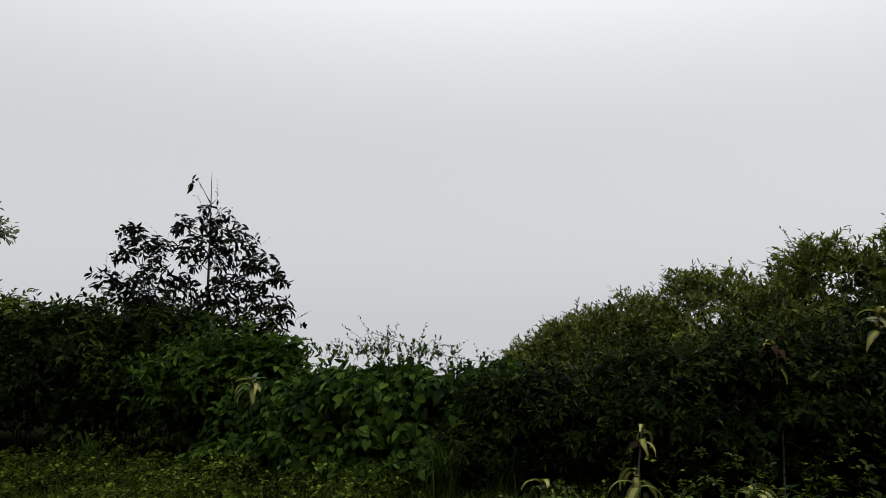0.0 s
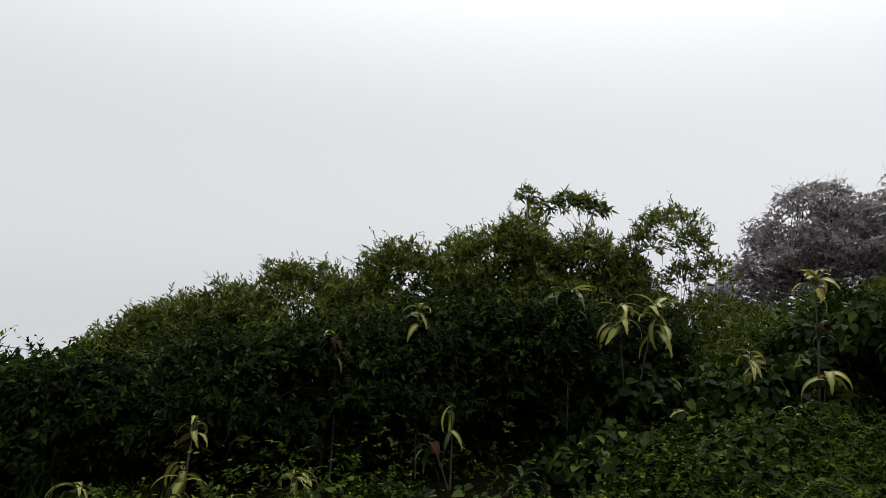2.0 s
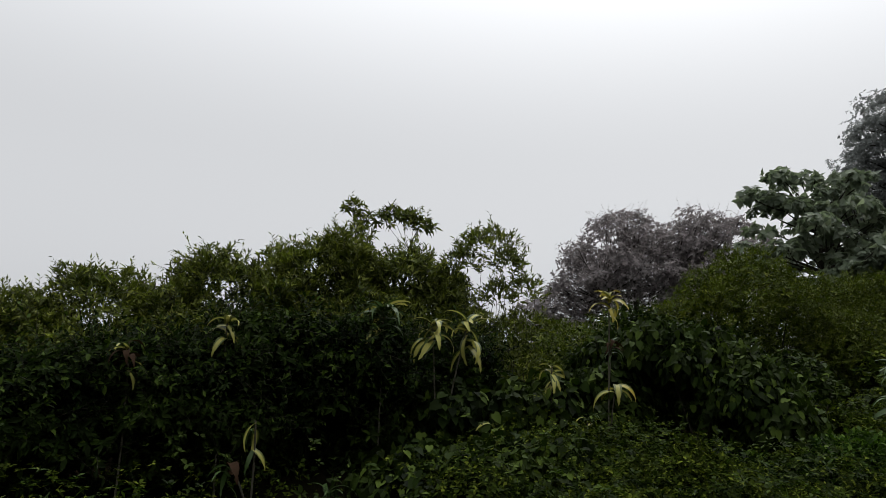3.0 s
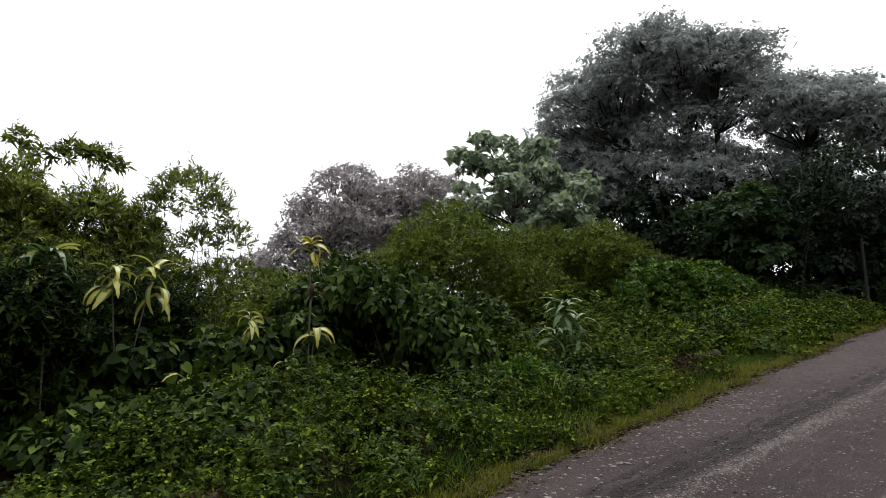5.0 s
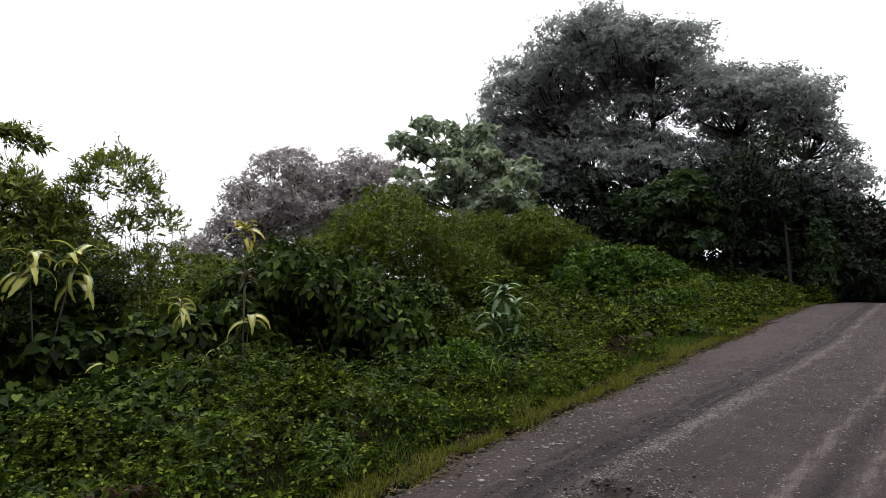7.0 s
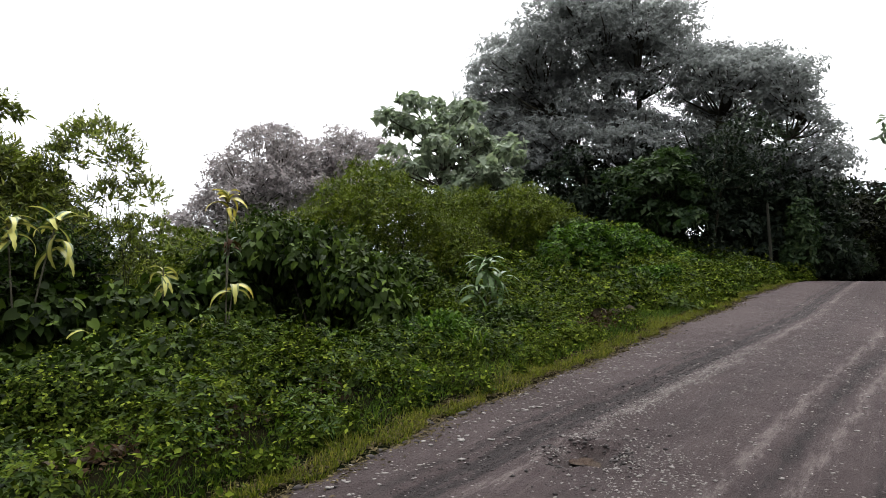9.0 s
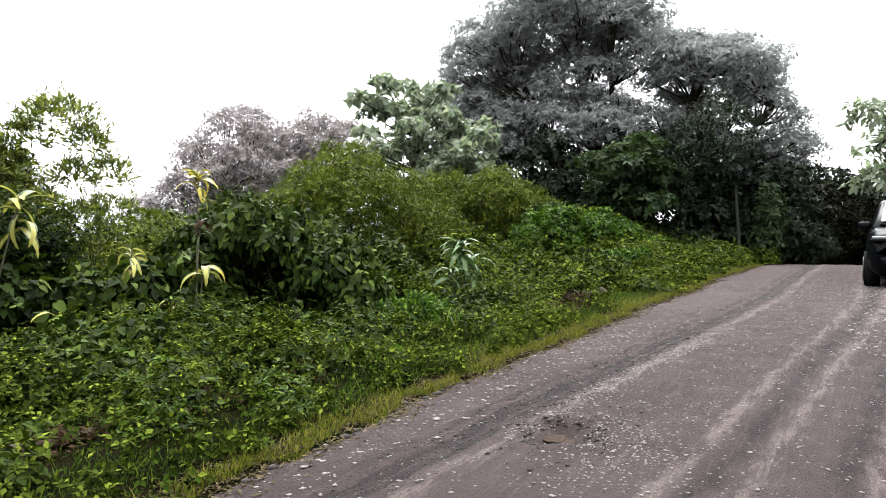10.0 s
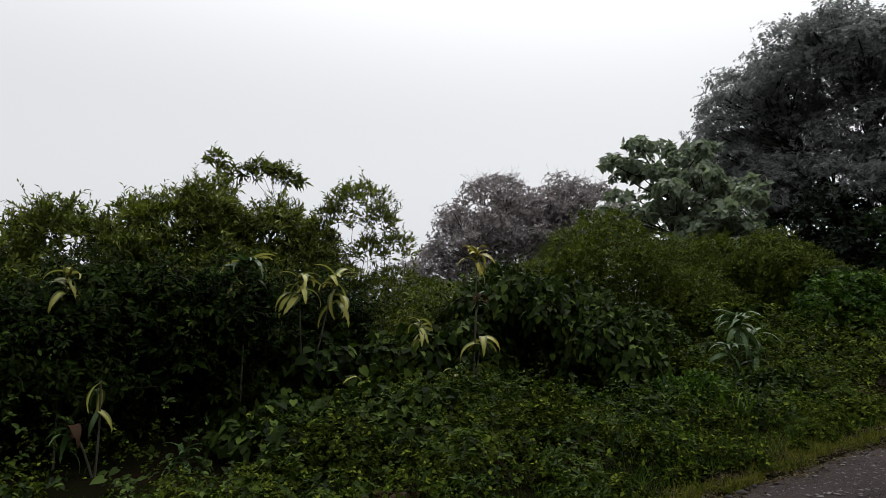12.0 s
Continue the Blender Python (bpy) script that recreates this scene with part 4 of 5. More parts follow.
# the open shrub at the hedge's end, with sky between its branches
b = [((0, 0, 2.68), (0.5, 0.5, 0.28)), ((-0.4, 0.1, 2.42), (0.3, 0.35, 0.22)), ((0.45, 0.1, 2.45), (0.28, 0.3, 0.2)), ((-0.6, 0.1, 2.05), (0.3, 0.35, 0.25)), ((0.7, 0.0, 2.0), (0.3, 0.35, 0.25)), ((0.1, -0.1, 1.95), (0.28, 0.3, 0.2)), ((0.8, 0.1, 1.5), (0.3, 0.3, 0.26)), ((-0.4, -0.2, 1.5), (0.4, 0.4, 0.3)), ((0.3, -0.2, 1.35), (0.3, 0.3, 0.25)), ((0.3, -0.2, 0.7), (0.75, 0.5, 0.45))]
shrub("olive_shrub", "open narrow-leaved shrub with bare stems and tufted leaves", 5.75, 9.0, b, WILLOW, 1900, 0.098, "lance", 0.30, 231, (620, 8, 0.18, 0.10, 0.29), G1, inner=0.25, stems=2, girth=0.009, whorl=8, droop=-0.2, lift=0.3)

G2 = "dark bushes of the hedge front"
for i, (s, n, half, depth, tall, cnt, mat, leaf, shape, ratio) in enumerate([
        (-1.2, 7.6, 1.1, 1.7, 1.28, 10000, HEDGE, 0.08, "oval", 0.5),
        (0.7, 7.4, 1.1, 1.7, 1.45, 11000, HEDGE, 0.08, "oval", 0.5),
        (2.5, 7.4, 1.0, 1.7, 1.62, 11000, HEDGE, 0.08, "oval", 0.48),
        (3.9, 7.8, 0.8, 1.5, 1.5, 8400, HEDGE, 0.08, "oval", 0.48)]):
    rng = np.random.default_rng(300 + i)
    shrub("hedge_bush", "dense dark green bush in the hedge front", s, n, heap(rng, half, depth, tall, 4, True), mat, cnt, leaf, shape, ratio * 0.85, 320 + i, None, G2, inner=0.6, whorl=5)
G3 = "broad-leaved vines over the hedge"
for i, (s, n, half, depth, tall, cnt, size) in enumerate([(-4.3, 8.1, 0.9, 1.3, 1.42, 4000, 0.11), (-2.7, 8.0, 1.0, 1.3, 1.36, 4200, 0.11), (-5.5, 8.3, 0.6, 1.3, 1.25, 2600, 0.11), (4.4, 7.0, 0.75, 0.9, 0.86, 2300, 0.118), (5.7, 7.1, 0.85, 0.9, 0.98, 2500, 0.118)]):
    rng = np.random.default_rng(350 + i)
    shrub("vine_thicket", "thicket of broad heart-leaved green vines in the hedge", s, n, heap(rng, half, depth, tall, 3), FRESHVINE if s < 0 else VINE, cnt, size, "heart", 0.85, 360 + i, None, G3, droop=0.6, inner=0.5)
for i, (s, n, half, depth, tall, cnt) in enumerate([(3.75, 5.75, 0.75, 1.2, 0.44, 1500), (4.9, 5.85, 0.65, 1.0, 0.42, 1100)]):
    rng = np.random.default_rng(380 + i)
    shrub("vine_thicket", "low sprawling heart-leaved vines over the verge", s, n, heap(rng, half, depth, tall, 3), VINE, int(cnt * 1.4), 0.084, "heart", 0.85, 385 + i, None, G3, droop=0.6, inner=0.5)
# seeding stalks over the vines
rng = np.random.default_rng(371)
b = [((0, 0, 1.32), (1.3, 0.3, 0.22))]
shrub("weed_clump", "leafy green weeds standing above the vines", -3.6, 7.9, b, FRESHVINE, 0, 0.1, "lance", 0.25, 372, (90, 9, 0.26, 0.085, 0.45))
b = [((0, 0, 1.42), (0.12, 0.12, 0.16))]
shrub("weed_stalk", "tall branching weed stalk against the sky", -3.55, 7.8, b, FRESHVINE, 0, 0.1, "lance", 0.25, 373, (9, 14, 0.42, 0.06, 0.34))

# the left-hand end of the hedge
for i, (s, n, half, depth, tall, cnt, mat) in enumerate([(-6.6, 9.0, 1.0, 1.7, 1.75, 2600, FRESHVINE), (-8.9, 9.6, 1.3, 1.8, 2.35, 2800, HEDGE), (-11.6, 9.9, 1.5, 2.0, 2.6, 3000, HEDGE), (-14.8, 10.3, 1.9, 2.2, 3.0, 3200, LIMEBUSH), (-18.5, 11.0, 2.2, 2.4, 3.4, 3000, HEDGE)]):
    rng = np.random.default_rng(400 + i)
    shrub("hedge_bush", "dark overgrown bush at the hedge's far end", s, n, heap(rng, half, depth, tall, 4, True), mat, int(cnt * 1.6), 0.145, "oval", 0.46, 410 + i, None, G2, inner=0.6, whorl=5)

# the mound beyond the gap and the bushes up the slope
b = [((0.0, 0.0, 1.18), (0.55, 0.6, 0.36)), ((-0.2, 0.65, 0.95), (0.5, 0.5, 0.45)), ((0.1, -0.6, 0.98), (0.5, 0.5, 0.34)), ((0.2, -1.1, 0.66), (0.45, 0.42, 0.30)), ((0.3, -1.5, 0.36), (0.35, 0.32, 0.26)), ((0.75, -0.3, 0.5), (0.5, 1.0, 0.5)), ((0.5, 0.5, 0.45), (0.5, 0.5, 0.45))]
shrub("vine_mound", "bush smothered in broad dark green vine leaves beside the gap", 7.05, 6.75, knobs(np.random.default_rng(500), b, 46, 0.14, 0.28, 0.5), VINE, 6200, 0.100, "heart", 0.68, 501, (90, 9, 0.28, 0.12, 0.45), droop=0.6, inner=0.7)
b = [((0, 0, 0.9), (0.9, 0.7, 0.7)), ((0.9, 0, 0.65), (0.7, 0.6, 0.45)), ((-0.7, 0.1, 0.6), (0.6, 0.6, 0.5))]
shrub("hedge_bush", "dark bush in the gap behind the vine-covered mound", 8.6, 8.5, knobs(np.random.default_rng(503), b, 34, 0.14, 0.3), HEDGE, 5200, 0.085, "oval", 0.45, 504, None, G2, inner=0.6, whorl=5)
G4 = "lime-green bushes on the slope"
for i, (s, n, top, r, cnt) in enumerate([(8.4, 11.5, 1.35, 1.2, 3000), (10.4, 12.6, 1.4, 1.3, 3000), (12.6, 13.5, 1.7, 1.4, 3000), (7.2, 13.0, 1.1, 1.2, 2600), (11.9, 9.6, 2.78, 1.05, 3600), (14.6, 10.2, 2.3, 0.95, 2800), (16.4, 10.0, 2.5, 0.9, 2800), (17.2, 8.7, 2.55, 0.95, 3000), (10.3, 9.9, 1.7, 0.7, 1800), (13.6, 8.6, 1.55, 0.7, 2000), (19.0, 8.6, 2.0, 0.9, 2200)]):
    b = [((0, 0, top - r * 0.8), (r, r, r * 0.8)), ((-r * 0.75, -0.2, top - r * 1.2), (r * 0.6, r * 0.7, r * 0.6)), ((r * 0.75, -0.2, top - r * 1.15), (r * 0.6, r * 0.7, r * 0.6)), ((0, 0.1, top * 0.3), (r * 0.7, r * 0.6, top * 0.3))]
    shrub("lime_bush", "rounded fine-leaved lime-green bush on the slope", s, n, knobs(np.random.default_rng(540 + i), b, 55, 0.14, 0.34), LIMEBUSH, int(cnt * 1.6), 0.09, "lance", 0.36, 520 + i, (1100, 9, 0.18, 0.075, 0.32), G4, inner=0.7, whorl=7, droop=-0.1, lift=-0.05)
G5 = "leafy low bushes above the verge"
for i, (s, n, top, r) in enumerate([(10.6, 7.9, 0.8, 0.7), (15.7, 6.4, 1.45, 0.95), (13.4, 7.4, 0.9, 0.7), (18.4, 7.6, 1.5, 1.0), (18.0, 6.0, 1.3, 0.9), (20.5, 7.0, 1.45, 1.1), (22.8, 6.6, 1.3, 1.1), (19.8, 5.6, 0.6, 0.9), (17.2, 5.4, 0.55, 0.8)]):
    b = [((0, 0, top * 0.5), (r, r * 0.8, top * 0.52)), ((-r * 0.7, -0.2, top * 0.4), (r * 0.7, r * 0.7, top * 0.42)), ((r * 0.7, -0.2, top * 0.4), (r * 0.7, r * 0.7, top * 0.44))]
    shrub("low_bush", "low leafy green bush above the verge", s, n, knobs(np.random.default_rng(580 + i), b, 30, 0.14, 0.3), (VINE, FRESHVINE, COVER)[i % 3], 4400, 0.096, "diamond", 0.54, 560 + i, None, G5, inner=0.5, whorl=5)


for i, (s, n, top, r) in enumerate([(8.0, 5.1, 0.46, 0.45), (8.7, 4.3, 0.34, 0.4), (7.35, 4.5, 0.38, 0.38), (11.7, 4.7, 0.55, 0.6), (13.2, 4.4, 0.55, 0.65), (14.9, 4.3, 0.55, 0.7), (5.6, 4.75, 0.36, 0.35)]):
    b = [((0, 0, top * 0.45), (r, r * 0.8, top * 0.5)), ((-r * 0.7, -0.1, top * 0.35), (r * 0.6, r * 0.6, top * 0.4)), ((r * 0.7, -0.1, top * 0.35), (r * 0.6, r * 0.6, top * 0.38))]
    shrub("low_bush", "small leafy mound of weeds on the verge", s, n, knobs(np.random.default_rng(590 + i), b, 18, 0.08, 0.16), (COVER, VINE, FRESHVINE)[i % 3], 2600, 0.055 + 0.0015 * s, "diamond", 0.55, 600 + i, None, G5, inner=0.5, girth=0.008)


# ---------------------------------------------------------------- trees
def tree(name, label, s, n, trunks, clumps, mat, per, size, shape="diamond", ratio=0.5, seed=1, group="", flat=0.55, spray=None, girth=0.05, droop=0.3, bark=None, lo=0.55, taper=0.4, whorl=0):
    """Trunks as (foot, top, radius), and clumps of leaves (centre, radius) each on a limb of its own from the nearest trunk."""
    rng = np.random.default_rng(seed)
    ob = thing(name, place(s, n), label, "tree", group)
    paths = []
    for foot, top, rad in trunks:
        f, t = np.array(foot, float), np.array(top, float)
        path = bezier(f, (f + t) / 2 + rng.normal(size=3) * 0.25 * np.array([1, 1, 0]), t, 10)
        paths.append(path)
        part("trunk", mesh_np("trunk", *tube_arrays([path], [np.linspace(rad, rad * taper, 10)], 10)), bark or BARK, ob)
    limbs, radii = [], []
    for c, r in clumps:
        c = np.array(c, float)
        best, bp = 1e9, None
        for path in paths:
            for q in path[2:]:
                d = np.linalg.norm(c - q) + 2.0 * max(0, q[2] - c[2] + 0.4)
                if d < best:
                    best, bp = d, q
        mid = bp * 0.45 + c * 0.55 + np.array([0, 0, -0.12 * best]) + rng.normal(size=3) * 0.08 * best
        limbs.append(bezier(bp, mid, c + np.array([0, 0, 0.1]), 7))
        radii.append(np.linspace(girth * (0.5 + 0.12 * best), girth * 0.2, 7))
    for path, rad in zip(limbs, radii):
        part("limb", mesh_np("limb", *tube_arrays([path], [rad], 5)), bark or BARK, ob)
    blobs = [(c, (r, r, r * flat)) for c, r in clumps]
    P = foliage(rng, blobs, per * len(clumps), size, shape, ratio, droop, 0.3, 0.25, floor=-50, lo=lo, hi=1.12, whorl=whorl)
    pieces = [P]
    if spray:
        lv, tv = sprays(rng, blobs, *spray[:4], ratio=spray[4], upward=spray[5])
        pieces.append(lv)
        tagged(part("twig", mesh_np("twig", *tv), bark or BARK, ob), kind="stuff")
    part("crown", mesh_np("crown", *joined(pieces)), mat, ob)
    return ob


def dome(rng, centre, radii, count, r, low=-0.2):
    """Clump centres spread through a dome."""
    out = []
    while len(out) < count:
        d = unit(rng.normal(size=3))
        if d[2] < low:
            continue
        c = np.array(centre) + d * np.array(radii) * rng.uniform(0.45, 0.95)
        out.append((tuple(c), r * rng.uniform(0.7, 1.25)))
    return out


# dark spiky tree behind the left-hand hedge
rng = np.random.default_rng(601)
cl = [((-0.42, 0, 6.05), 0.13), ((0.1, 0.1, 5.55), 0.16), ((-0.3, 0.1, 5.05), 0.24), ((-1.35, 0, 4.35), 0.34), ((-0.15, 0, 5.35), 0.14), ((0.35, 0, 5.25), 0.15), ((0.35, 0, 4.85), 0.32), ((-0.75, 0, 4.9), 0.34), ((-2.35, 0, 4.85), 0.36), ((-1.95, 0, 4.65), 0.3), ((-2.55, 0.1, 4.35), 0.34), ((-0.6, 0.2, 4.4), 0.45), ((0.85, 0, 4.45), 0.42),
      ((0.2, 0, 4.1), 0.5), ((1.3, 0.1, 4.0), 0.42), ((1.75, 0, 3.55), 0.42), ((-3.1, 0, 3.75), 0.36), ((-2.3, 0.1, 3.6), 0.42), ((-1.5, 0, 3.8), 0.42), ((-0.9, 0, 3.4), 0.55), ((0.6, 0, 3.3), 0.62), ((1.5, 0, 3.0), 0.5), ((2.05, 0, 2.75), 0.42), ((-2.7, 0, 3.1), 0.5), ((-1.8, 0, 2.9), 0.6),
      ((0.2, 0.2, 2.5), 0.8), ((-1.2, 0, 2.3), 0.8), ((1.3, 0, 2.2), 0.7), ((2.05, 0, 1.9), 0.5), ((1.7, 0, 1.4), 0.6)]
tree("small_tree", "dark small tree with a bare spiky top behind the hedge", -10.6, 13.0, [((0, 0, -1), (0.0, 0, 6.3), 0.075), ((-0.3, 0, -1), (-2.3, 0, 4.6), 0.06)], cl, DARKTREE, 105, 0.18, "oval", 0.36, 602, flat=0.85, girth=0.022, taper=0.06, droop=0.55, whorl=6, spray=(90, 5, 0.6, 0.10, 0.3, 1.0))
rng = np.random.default_rng(611)
tree("roadside_tree", "leafy green tree at the hedge's far end", -24.3, 16.0, [((0, 0, -1), (0.2, 0, 7.5), 0.16)], dome(rng, (0, 0, 5.6), (1.6, 1.6, 4.2), 30, 0.55, -0.7), PALETREE, 130, 0.26, "oval", 0.5, 612, flat=0.7)
rng = np.random.default_rng(613)
tree("distant_tree", "small distant tree with mist greyed into its leaf colour", -29.5, 26.0, [((0, 0, -3), (0, 0, 4.5), 0.12)], dome(rng, (0, 0, 3.8), (1.9, 1.5, 1.9), 18, 0.6), FARTREE, 120, 0.3, "diamond", 0.5, 614, flat=0.7)

# the branch that stands over the olive shrubs
br = [((-0.02, 0, 3.42), 0.14), ((0.05, 0, 3.2), 0.15), ((0.12, 0, 2.95), 0.14), ((0.22, 0, 3.22), 0.10), ((0.45, 0, 3.24), 0.13), ((0.62, 0, 3.36), 0.16), ((0.82, 0, 3.34), 0.15), ((1.0, 0, 3.30), 0.17), ((1.18, 0, 3.22), 0.15), ((0.2, 0, 2.75), 0.14)]
tree("slender_tree", "slender crooked branch with leaf tufts above the shrubs", 3.85, 9.9, [((0.3, 0, 0), (-0.02, 0, 3.4), 0.022), ((0.22, 0, 1.6), (1.1, 0, 3.2), 0.02)], br, WILLOW, 70, 0.10, "lance", 0.32, 621, flat=0.75, girth=0.009, whorl=7, droop=0.1, spray=(40, 8, 0.16, 0.10, 0.32, 0.3))

# large-leaved pale tree
rng = np.random.default_rng(631)
cl = dome(rng, (0, 0, 3.75), (3.2, 2.3, 2.6), 90, 0.42, -0.6) + dome(rng, (-0.8, -2.2, 2.6), (1.6, 1.6, 1.4), 26, 0.4, -0.6)
tree("large_leaved_tree", "tree with large drooping leaves and sky gaps, green paled by painted haze", 19.3, 12.7, [((0, 0, -0.5), (-0.3, 0, 4.6), 0.15), ((0.6, 0, -0.5), (1.8, 0, 4.0), 0.11)], cl, PALETREE, 66, 0.165, "heart", 0.7, 632, flat=0.6, girth=0.05, droop=0.5, whorl=6)

# dome-shaped tree beyond, its mist put into the pale leaf colour
rng = np.random.default_rng(641)
cl = dome(rng, (0, 0, 3.2), (4.6, 3.2, 3.35), 150, 0.75, -0.5) + dome(rng, (-3.6, 1.8, 1.4), (2.2, 2.2, 2.2), 44, 0.6, -0.6) + dome(rng, (2.2, -2.0, 3.5), (2.6, 2.4, 3.4), 70, 0.65, -0.5)
tree("misty_tree", "wide mauve-grey dome-shaped tree with mist put into its leaf colour", 22.3, 23.5, [((0, 0, -0.5), (-0.8, 0, 4.2), 0.2), ((0.4, 0, -0.5), (1.6, 0, 4.0), 0.18), ((-0.5, 0, -0.5), (-2.6, 0, 3.2), 0.14)], cl, FARTREE, 150, 0.15, "diamond", 0.5, 642, flat=0.6, whorl=6, spray=(1300, 9, 0.5, 0.10, 0.3, 0.5), girth=0.05)

# the big tree: tiers of leafy pads on lobes of the crown, with a few holes where the sky shows through
rng = np.random.default_rng(651)
LOBES = [(-0.5, 2.2, 9.2, 3.2, 3.3, 2.8, 124), (-1.2, 5.6, 8.0, 2.4, 2.3, 2.5, 84), (-1.0, 5.8, 5.8, 2.4, 2.3, 2.0, 60), (0.2, 0.2, 8.9, 2.6, 2.4, 2.4, 66), (0.6, -3.5, 6.9, 2.6, 2.5, 2.1, 100), (0.6, -5.0, 5.0, 1.8, 1.3, 1.8, 36),
         (-1.0, 2.0, 5.0, 2.6, 5.2, 2.0, 100), (1.0, -3.2, 3.9, 2.0, 3.2, 2.0, 70), (-0.5, 2.0, 7.0, 2.0, 4.4, 1.8, 44), (0.5, -6.0, 4.0, 1.2, 0.8, 1.2, 12)]
HOLES = [(-0.1, 6.75, 0.3, 0.45), (0.3, 8.5, 0.8, 0.2), (-4.8, 4.9, 0.9, 0.35), (2.6, 8.05, 0.35, 0.25), (3.5, 6.3, 0.4, 0.25), (1.35, 3.8, 0.35, 0.3), (-0.6, 3.0, 0.3, 0.3), (6.6, 8.2, 0.5, 0.3), (-3.9, 6.2, 0.4, 0.25), (4.4, 6.9, 0.45, 0.3)]
pads = []
for cs, cn, ch, rs_, rn_, rh, cnt in LOBES:
    for c, r in dome(rng, (cs, cn, ch), (rs_, rn_, rh), cnt, 0.78, -0.5):
        if all(((c[1] - hn) / (hw + 0.48 * r)) ** 2 + ((c[2] - hh) / (hv + 0.23 * r)) ** 2 > 1 for hn, hh, hw, hv in HOLES):
            pads.append((c, r))
# the crown's haze is in its pale leaf colour, no fog is drawn
tree("big_tree", "huge spreading tree beside the road, layered canopy with haze greyed into its leaves", 27.6, 8.6,
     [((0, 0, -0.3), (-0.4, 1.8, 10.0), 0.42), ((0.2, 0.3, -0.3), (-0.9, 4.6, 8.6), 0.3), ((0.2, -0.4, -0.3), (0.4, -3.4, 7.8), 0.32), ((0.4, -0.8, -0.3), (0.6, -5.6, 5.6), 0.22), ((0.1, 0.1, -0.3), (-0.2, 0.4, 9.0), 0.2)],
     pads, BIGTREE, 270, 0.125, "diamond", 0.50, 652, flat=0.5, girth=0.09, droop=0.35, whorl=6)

# growth under the big tree and down the lane
G6 = "dark trees down the lane"
for i, (s, n, tall, r) in enumerate([(24.6, 10.0, 4.8, 1.8), (25.2, 7.6, 5.2, 1.8), (26.2, 5.6, 5.0, 1.6), (29.5, 4.6, 4.2, 1.7), (33.0, 4.2, 4.8, 2.0), (30.0, 12.0, 4.8, 2.4), (24.0, 13.5, 3.8, 1.8), (21.5, 11.0, 3.0, 1.3),
                                     (37.0, 3.6, 4.8, 2.2), (41.0, 1.0, 5.2, 2.6), (42.0, -3.0, 4.6, 2.8), (40.0, -7.5, 5.0, 2.8), (35.0, -6.0, 4.5, 2.2), (45.0, -0.5, 5.2, 3.0), (46.0, -6.0, 5.2, 3.2), (45.0, 4.5, 6.5, 3.0), (34.0, 7.5, 8.0, 2.6), (31.5, 2.9, 4.6, 1.6), (28.0, 3.4, 4.0, 1.5), (49.0, 2.0, 6.0, 3.4), (48.0, -4.0, 6.0, 3.4), (27.5, 12.6, 5.6, 2.2), (27.0, 15.4, 5.4, 1.9), (25.6, 12.4, 3.4, 1.6), (26.4, 8.8, 2.8, 1.5), (24.4, 8.6, 2.6, 1.2)]):
    rng = np.random.default_rng(700 + i)
    cl = dome(rng, (0, 0, tall * 0.52), (r, r, tall * 0.45), 30, r * 0.34, -1.0) + [((rng.uniform(-r, r), rng.uniform(-r, r), rng.uniform(0.2, 0.9)), r * 0.45) for _ in range(12)]
    # beyond s 34 the overhead canopy's shade is put into near-black leaves
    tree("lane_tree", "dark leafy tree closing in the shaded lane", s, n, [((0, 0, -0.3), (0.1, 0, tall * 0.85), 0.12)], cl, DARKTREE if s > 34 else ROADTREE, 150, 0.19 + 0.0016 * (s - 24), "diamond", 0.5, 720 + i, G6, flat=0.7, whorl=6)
rng = np.random.default_rng(745)
cl = dome(rng, (0, 0, 2.5), (1.2, 1.5, 1.8), 34, 0.5, -0.8)
tree("lane_tree", "fresh green sapling hung with creepers under the big tree", 22.9, 6.6, [((0, 0, -0.3), (0.1, 0, 3.8), 0.07)], cl, SAPLING, 110, 0.2, "oval", 0.5, 746, G6, flat=0.6, whorl=6)
rng = np.random.default_rng(748)
shrub("low_bush", "fresh yellow-green bush beside the utility pole", 25.2, 2.75, [((0, 0, 1.5), (0.5, 0.45, 1.0)), ((0.1, 0.1, 0.7), (0.6, 0.5, 0.6))], SAPLING, 1500, 0.15, "oval", 0.5, 749, None, G5, inner=0.5, whorl=5)
# creeper-hung growth over the pole
cl = [((0, 0.2, 3.2), 0.7), ((0.1, 0.5, 3.9), 0.8), ((-0.1, 0.9, 3.0), 0.7), ((0.1, -0.3, 4.4), 0.8), ((0.0, 1.0, 2.3), 0.6), ((0.0, -0.6, 3.1), 0.6), ((0.0, -0.9, 3.9), 0.7), ((0.1, 1.2, 1.4), 0.6), ((0, 0.9, 0.7), 0.5)]
tree("lane_tree", "creeper-hung small tree beside the pole", 23.6, 4.3, [((0.9, 1.2, -0.3), (0.2, 0.4, 4.4), 0.05)], cl, ROADTREE, 200, 0.15, "oval", 0.5, 751, G6, flat=0.9, girth=0.02)
rng = np.random.default_rng(741)
cl = dome(rng, (0, 1.2, 4.2), (2.6, 3.2, 3.2), 74, 0.75, -0.8)
tree("roadside_tree", "green tree leaning over the far roadside, haze paled into its leaves", 28.0, -4.0, [((0, 0, -0.3), (0, 0.8, 4.4), 0.18)], cl, PALETREE, 90, 0.26, "oval", 0.5, 742, flat=0.5, whorl=6)


